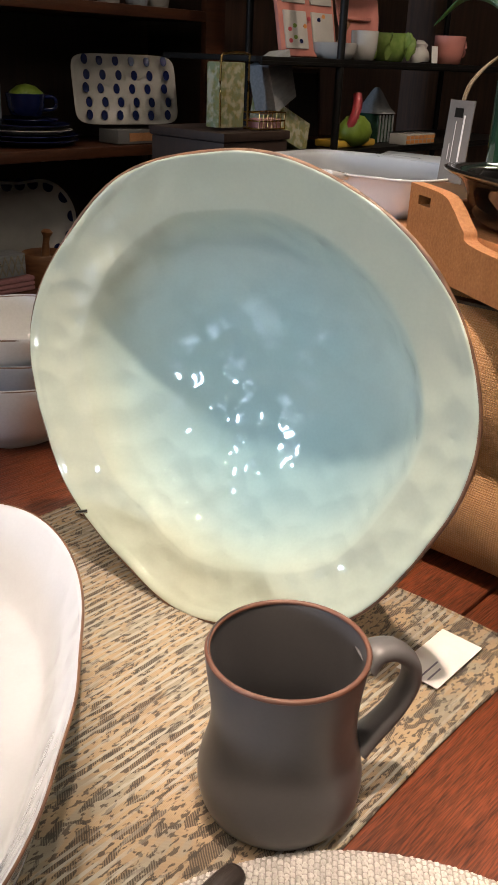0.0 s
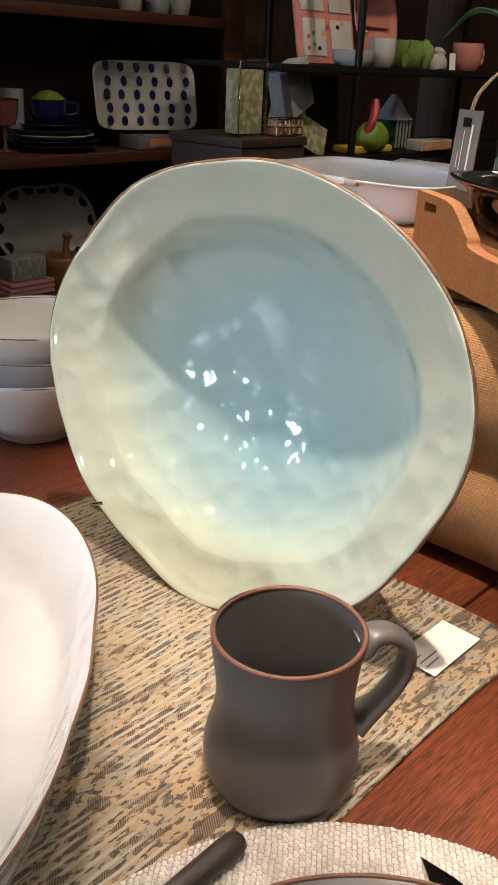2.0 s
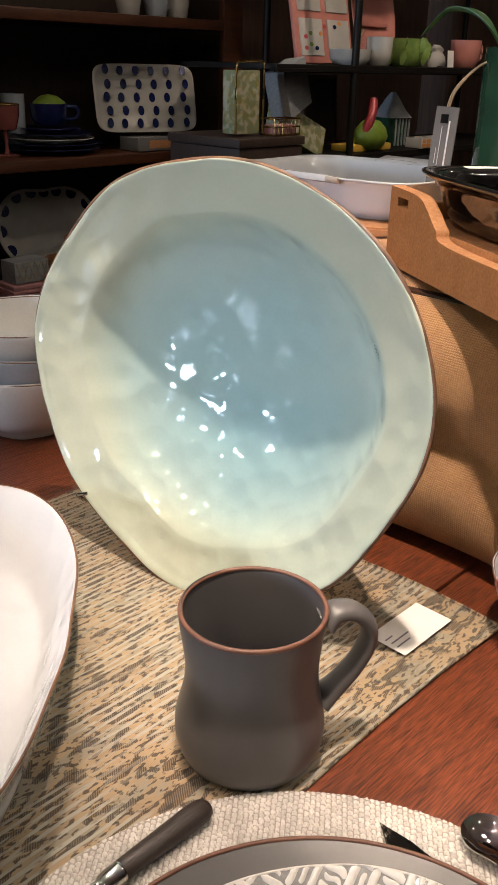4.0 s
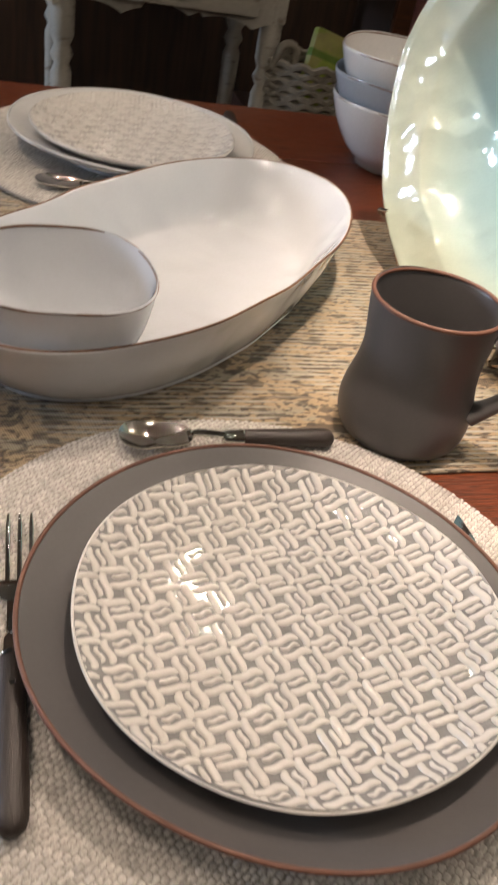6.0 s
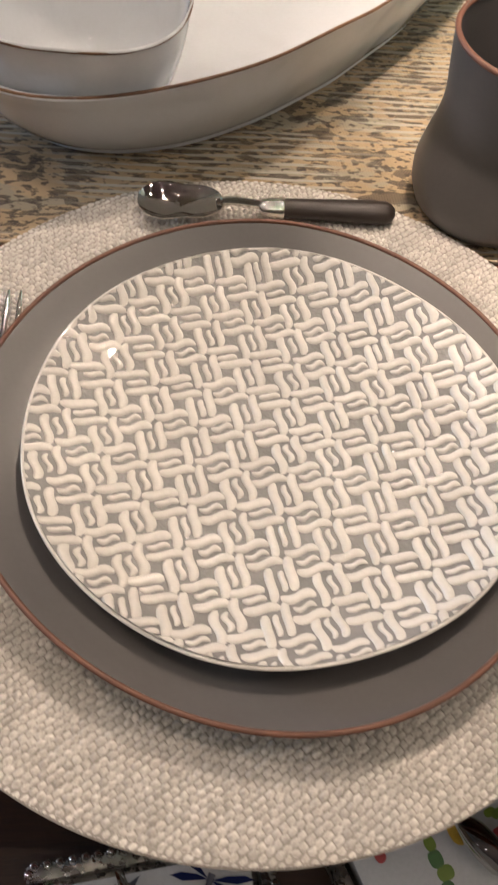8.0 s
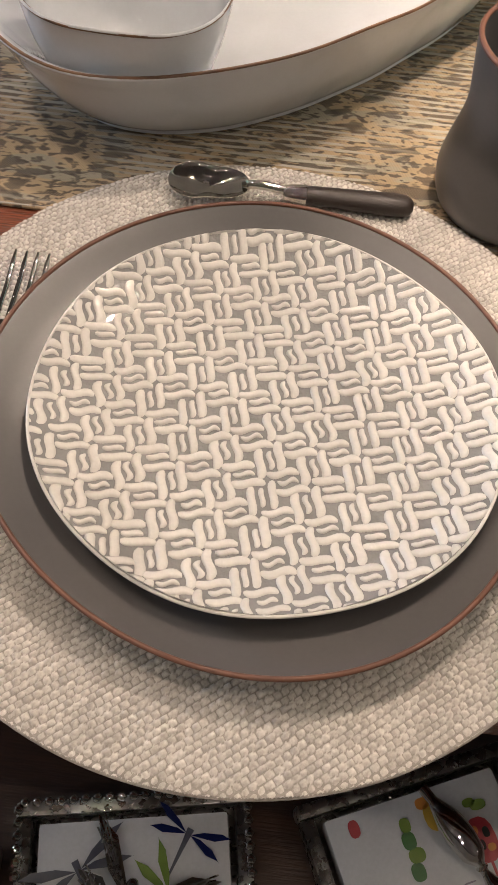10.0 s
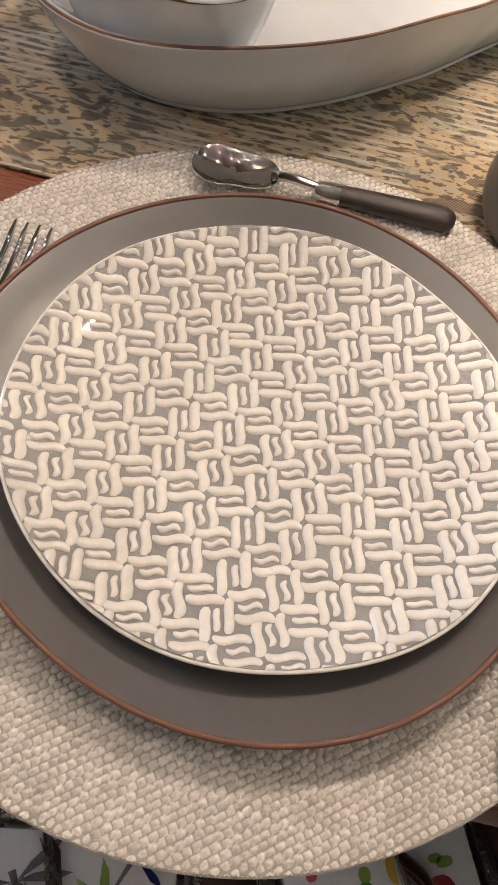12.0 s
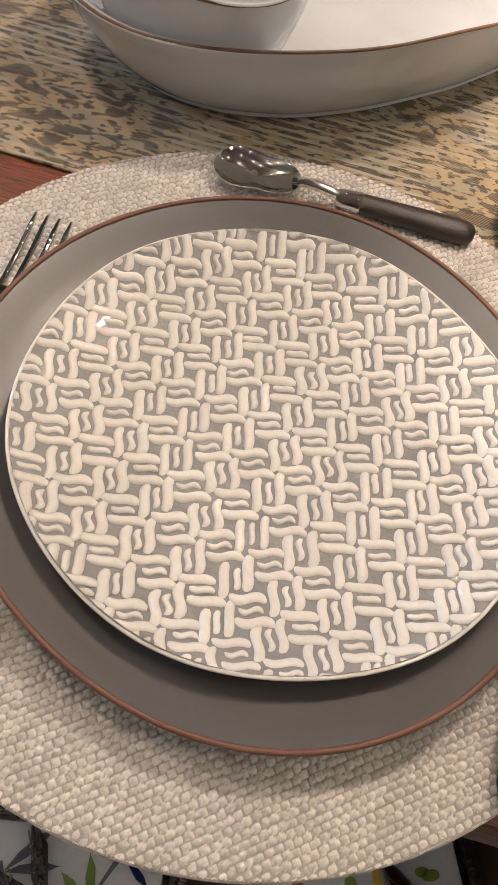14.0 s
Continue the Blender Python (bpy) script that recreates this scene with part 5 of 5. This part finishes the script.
stool = thing("low_crate", at_st(0.905, 1.80, 0), "dark wooden crate used as a stool", "crate")
part("body", box(0.32, 0.30, 0.475, 0.008, (0, 0, 0.238)), M_DARKWOOD, stool)
wick = thing("wicker_basket", at_st(0.880, 1.79, 0.4755), "grey wicker basket with a looped handle", "basket")
rows = []
for k in range(8):
    z = 0.010 + 0.017 * k
    rows.append(tube([((0.092 + 0.010 * k / 8) * math.cos(a) * 1.15, (0.080 + 0.008 * k / 8) * math.sin(a), z + 0.004 * math.sin(a * 14 + math.pi * (k % 2))) for a in np.linspace(0, 2 * math.pi, 84, endpoint=False)], 0.009, 6, True))
part("weave", joined(rows), M_WICKER, wick)
part("bottom", oval_slab(0.10, 0.078, 0.010, 0, 0, 0.0, 32), M_WICKER, wick)
part("handle", tube(arc([(-0.10, -0.05, 0.12), (-0.085, -0.06, 0.17), (-0.055, -0.055, 0.165), (-0.05, -0.05, 0.12)], 8), 0.010, 8), M_WICKER, wick)
pk = thing("seed_packet", at_st(0.915, 1.785, 0.495, 12, 0) @ pose(0, 0, 0, -14, 16, 0), "green and yellow printed packet standing in the basket", "packet")
part("pouch", box(0.12, 0.022, 0.175, 0.008, (0, 0, 0.09)), M_BAG, pk)
part("stripe", box(0.121, 0.0225, 0.03, 0.008, (0, 0, 0.12)), M_GREEN, pk)

# ---- low bench with napkin holders ----
BZ = 0.445
bench = thing("low_bench", at_st(0.35, -0.36, 0), "dark wooden bench pushed against the table", "bench")
for k in range(3):
    part("seat_board", box(1.5, 0.158, 0.030, 0.003, (0, -0.162 + 0.162 * k, BZ - 0.0155)), M_DARKWOOD, bench)
for s in (-0.66, 0.66):
    part("leg", box(0.05, 0.40, BZ - 0.032, 0.004, (s, 0, (BZ - 0.032) / 2)), M_DARKWOOD, bench)
M_SILVER = mat("dull_silver", (0.30, 0.29, 0.28), 0.28, 1.0, second=(0.16, 0.15, 0.15), scale=60, rough_var=0.1)
M_NAPKIN = mat("napkin_paper", (0.52, 0.54, 0.58), 0.25, second=(0.47, 0.49, 0.54), scale=20, coat=0.5, bump=0.5, bump_scale=30)
M_WING = mat("blue_wing", (0.05, 0.055, 0.09), 0.4, second=(0.09, 0.10, 0.12), scale=50)


def napkin_holder(m, beaded, label):
    ob = thing("napkin_holder", m, label, "napkin holder", "napkin holders")
    w = 0.150
    part("base", box(w, w, 0.004, 0.001, (0, 0, 0.0025)), M_SILVER, ob)
    for x, y, sx, sy in ((0, w / 2, w + 0.012, 0.010), (0, -w / 2, w + 0.012, 0.010), (w / 2, 0, 0.010, w - 0.0105), (-w / 2, 0, 0.010, w - 0.0105)):
        part("edge", box(sx, sy, 0.022, 0.002, (x, y, 0.0115)), M_SILVER, ob)
    if beaded:
        beads = []
        for k in range(19):
            d = -w / 2 + w * k / 18
            for x, y in ((d, w / 2 + 0.004), (d, -w / 2 - 0.004), (w / 2 + 0.004, d), (-w / 2 - 0.004, d)):
                b = bmesh.new()
                bmesh.ops.create_icosphere(b, subdivisions=1, radius=0.0042, matrix=Matrix.Translation((x, y, 0.022)))
                beads.append(b)
        for bd in beads:
            part("bead", bd, M_STEEL, ob)
    return ob


def napkins(m, label):
    ob = thing("paper_napkins", m, label, "napkins", "packs of napkins")
    part("pack", box(0.130, 0.130, 0.018, 0.003, (0, 0, 0.0095)), M_NAPKIN, ob)
    return ob


H1 = pose(0.3610, 0.0900, BZ, 0, 0, 67)
napkin_holder(H1, True, "square silver napkin holder with beaded edge")
np1 = napkins(H1 @ pose(0, 0, 0.0048), "wrapped pack of white napkins printed with dragonflies")


def insect(scale, mats):
    body = tube([(0, -0.030 * scale, 0), (0, -0.005 * scale, 0), (0, 0.010 * scale, 0)], [0.0008, 0.0018, 0.0028], 6)
    wings = []
    for sx in (-1, 1):
        for a, ln in ((0.35, 0.038), (-0.25, 0.034)):
            c = math.cos(a)
            wings.append(slab([(sx * (c * ln * scale * t + 0.001), math.sin(a) * ln * scale * t + q * 0.0055 * scale * math.sin(math.pi * min(1, t + 0.08)) + 0.004) for t, q in ((0.02, 0), (0.3, 0.6), (0.7, 1), (0.95, 0.5), (1, 0), (0.9, -0.6), (0.6, -0.7), (0.25, -0.3))], -0.0002, 0.0003))
    return body, joined(wings)


for x, y, t, sc, wm in ((-0.035, 0.030, 25, 1.1, M_WING), (0.020, 0.012, -60, 1.0, M_GREEN), (0.045, -0.02, 140, 0.9, M_WING), (0.035, 0.048, -30, 0.8, M_COBALT)):
    b, wgs = insect(sc, None)
    part("printed_body", b, M_WING, np1, m=pose(x, y, 0.0190, 0, 0, t) @ Matrix.Diagonal((1, 1, 0.15, 1)))
    part("printed_wing", wgs, wm, np1, m=pose(x, y, 0.0193, 0, 0, t))
weight = thing("dragonfly_weight", H1 @ pose(-0.004, 0.006, 0.0238, 0, 0, -30), "polished silver dragonfly napkin weight", "ornament")
part("body", tube([(0, 0.012, 0.006), (0, 0.004, 0.008), (0, -0.012, 0.008), (0, -0.05, 0.006), (0, -0.085, 0.004)], [0.006, 0.008, 0.0075, 0.005, 0.0035], 14), M_STEEL, weight)
for sx in (-1, 1):
    e = bmesh.new()
    bmesh.ops.create_icosphere(e, subdivisions=2, radius=0.0042, matrix=Matrix.Translation((sx * 0.005, 0.016, 0.010)))
    part("eye", e, M_STEEL, weight)
    for y, ln, a in ((0.004, 0.052, 0.75), (-0.008, 0.046, 0.35)):
        wg = slab([(sx * 0.9 * ln * t, y + ln * a * t + q * 0.0105 * math.sin(math.pi * min(1, t * 0.9 + 0.1))) for t, q in ((0.02, 0), (0.25, 0.5), (0.6, 1), (0.9, 0.9), (1, 0), (0.9, -0.7), (0.5, -0.7), (0.2, -0.4))], 0.009, 0.011)
        w_ob = part("wing", wg, M_STEEL, weight)
        veins = [tube([(sx * 0.9 * ln * t0, y + ln * a * t0 + q0 * 0.008, 0.0113), (sx * 0.9 * ln * 0.92, y + ln * a * 0.92 + q1 * 0.007, 0.0113)], 0.0006, 5) for t0, q0, q1 in ((0.1, 0, 0.8), (0.1, 0, 0.3), (0.1, 0, -0.2), (0.1, 0, -0.6))]
        veins += [tube([(sx * 0.9 * ln * t, y + ln * a * t - 0.005, 0.0113), (sx * 0.9 * ln * (t + 0.06), y + ln * a * t + 0.007, 0.0113)], 0.0005, 5) for t in (0.4, 0.52, 0.64, 0.76)]
        part("veins", joined(veins), M_SILVER, w_ob)

H2 = pose(0.4380, 0.2840, BZ, 0, 0, 80)
napkin_holder(H2, False, "square silver napkin holder with plain edge")
np2 = napkins(H2 @ pose(0, 0, 0.0048), "pack of white napkins printed with summer drinks")
DRINKS = ((0.038, 0.022, 0.020, 0.030, M_RED), (0.038, 0.004, 0.002, 0.018, M_RED), (0.044, 0.044, 0.012, 0.007, M_GREEN), (0.038, 0.047, 0.009, 0.006, M_LIME), (-0.012, 0.036, 0.010, 0.012, M_LEAF), (-0.010, 0.026, 0.012, 0.010, M_GREEN),
          (-0.013, 0.016, 0.010, 0.012, M_LEAF), (-0.011, 0.046, 0.008, 0.010, M_GREEN), (0.012, 0.046, 0.016, 0.020, M_YELLOW), (0.006, 0.056, 0.010, 0.008, M_ORANGE), (-0.046, 0.054, 0.008, 0.012, M_RED), (0.034, 0.029, 0.006, 0.006, M_ORANGE),
          (0.042, 0.026, 0.005, 0.007, M_METAL), (0.036, 0.019, 0.005, 0.007, M_METAL), (0.042, 0.016, 0.006, 0.005, M_ORANGE), (-0.040, 0.012, 0.014, 0.0012, M_INK), (-0.040, 0.009, 0.010, 0.0012, M_INK), (-0.010, 0.004, 0.009, 0.0012, M_INK), (0.018, 0.000, 0.009, 0.0012, M_INK))
for x, y, w, h, m_ in DRINKS:
    zz = 0.0186 + (0.0004 if w < 0.0075 else 0)
    part("printed_motif", oval_slab(w / 2, h / 2, 0.0003, x, y, zz, 14, 0.8), m_, np2)
arm = thing("napkin_weight", H2 @ pose(0.012, 0.055, 0.0238, 0, 0, -72), "polished silver sculpted napkin weight arm", "ornament")
part("arm", tube(arc([(-0.01, 0, 0.006), (0.02, 0, 0.010), (0.045, 0, 0.008), (0.054, 0, 0.005), (0.066, 0, 0.004), (0.078, 0, 0.005)], 6), [0.004] * 3 + [0.006, 0.008, 0.0095, 0.0100, 0.0105, 0.0105, 0.010, 0.0095, 0.009] + [0.007, 0.005, 0.0036, 0.0034, 0.0045, 0.0036, 0.003, 0.0032, 0.004, 0.0045] + [0.0055, 0.006, 0.0065, 0.007, 0.0075, 0.008, 0.0085, 0.009, 0.0095], 14), M_STEEL, arm)
pack = thing("small_parcel", pose(0.285, -0.035, BZ, 0, 0, 60), "brown and red wrapped parcel on the bench", "parcel")
part("wrap", box(0.10, 0.08, 0.035, 0.006, (0, 0, 0.018)), M_CASE, pack)
part("band", box(0.101, 0.03, 0.0365, 0.006, (0, 0.01, 0.018)), M_PINKCLOTH, pack)


# ---- ceiling downlights ----
M_LAMPGLOW = bpy.data.materials.new("lamp_glow")
M_LAMPGLOW.use_nodes = True
em = M_LAMPGLOW.node_tree.nodes["Principled BSDF"]
em.inputs["Emission Color"].default_value, em.inputs["Emission Strength"].default_value = (1.0, 0.86, 0.70, 1), 700
down = thing("ceiling_light", at_st(-1.2, -1.2, CEIL - 0.001), "small round recessed ceiling downlight, switched on", "ceiling light", "ceiling downlights")
part("housing", vessel([(0.55, -0.03), (0.8, -0.03), (0.95, -0.004), (1.0, -0.008), (1.0, 0.0), (0.6, 0.0)], (0.06,), 32), M_METAL, down)
part("lens", slab([(0.014 * math.cos(a), 0.014 * math.sin(a)) for a in np.linspace(0, 2 * math.pi, 20, endpoint=False)], -0.042, -0.036), M_LAMPGLOW, down)
for s in (-2.2, -1.2, -0.2, 0.8, 1.8, 2.8):
    for n in (-1.9, -1.0, -0.1, 0.8, 1.6):
        if (s, n) != (-1.2, -1.0):
            copy_thing(down, at_st(s + 0.15 * math.sin(n * 5), n + 0.1 * math.sin(s * 4), CEIL - 0.001))
down.matrix_world = at_st(-1.2, -1.0, CEIL - 0.001)
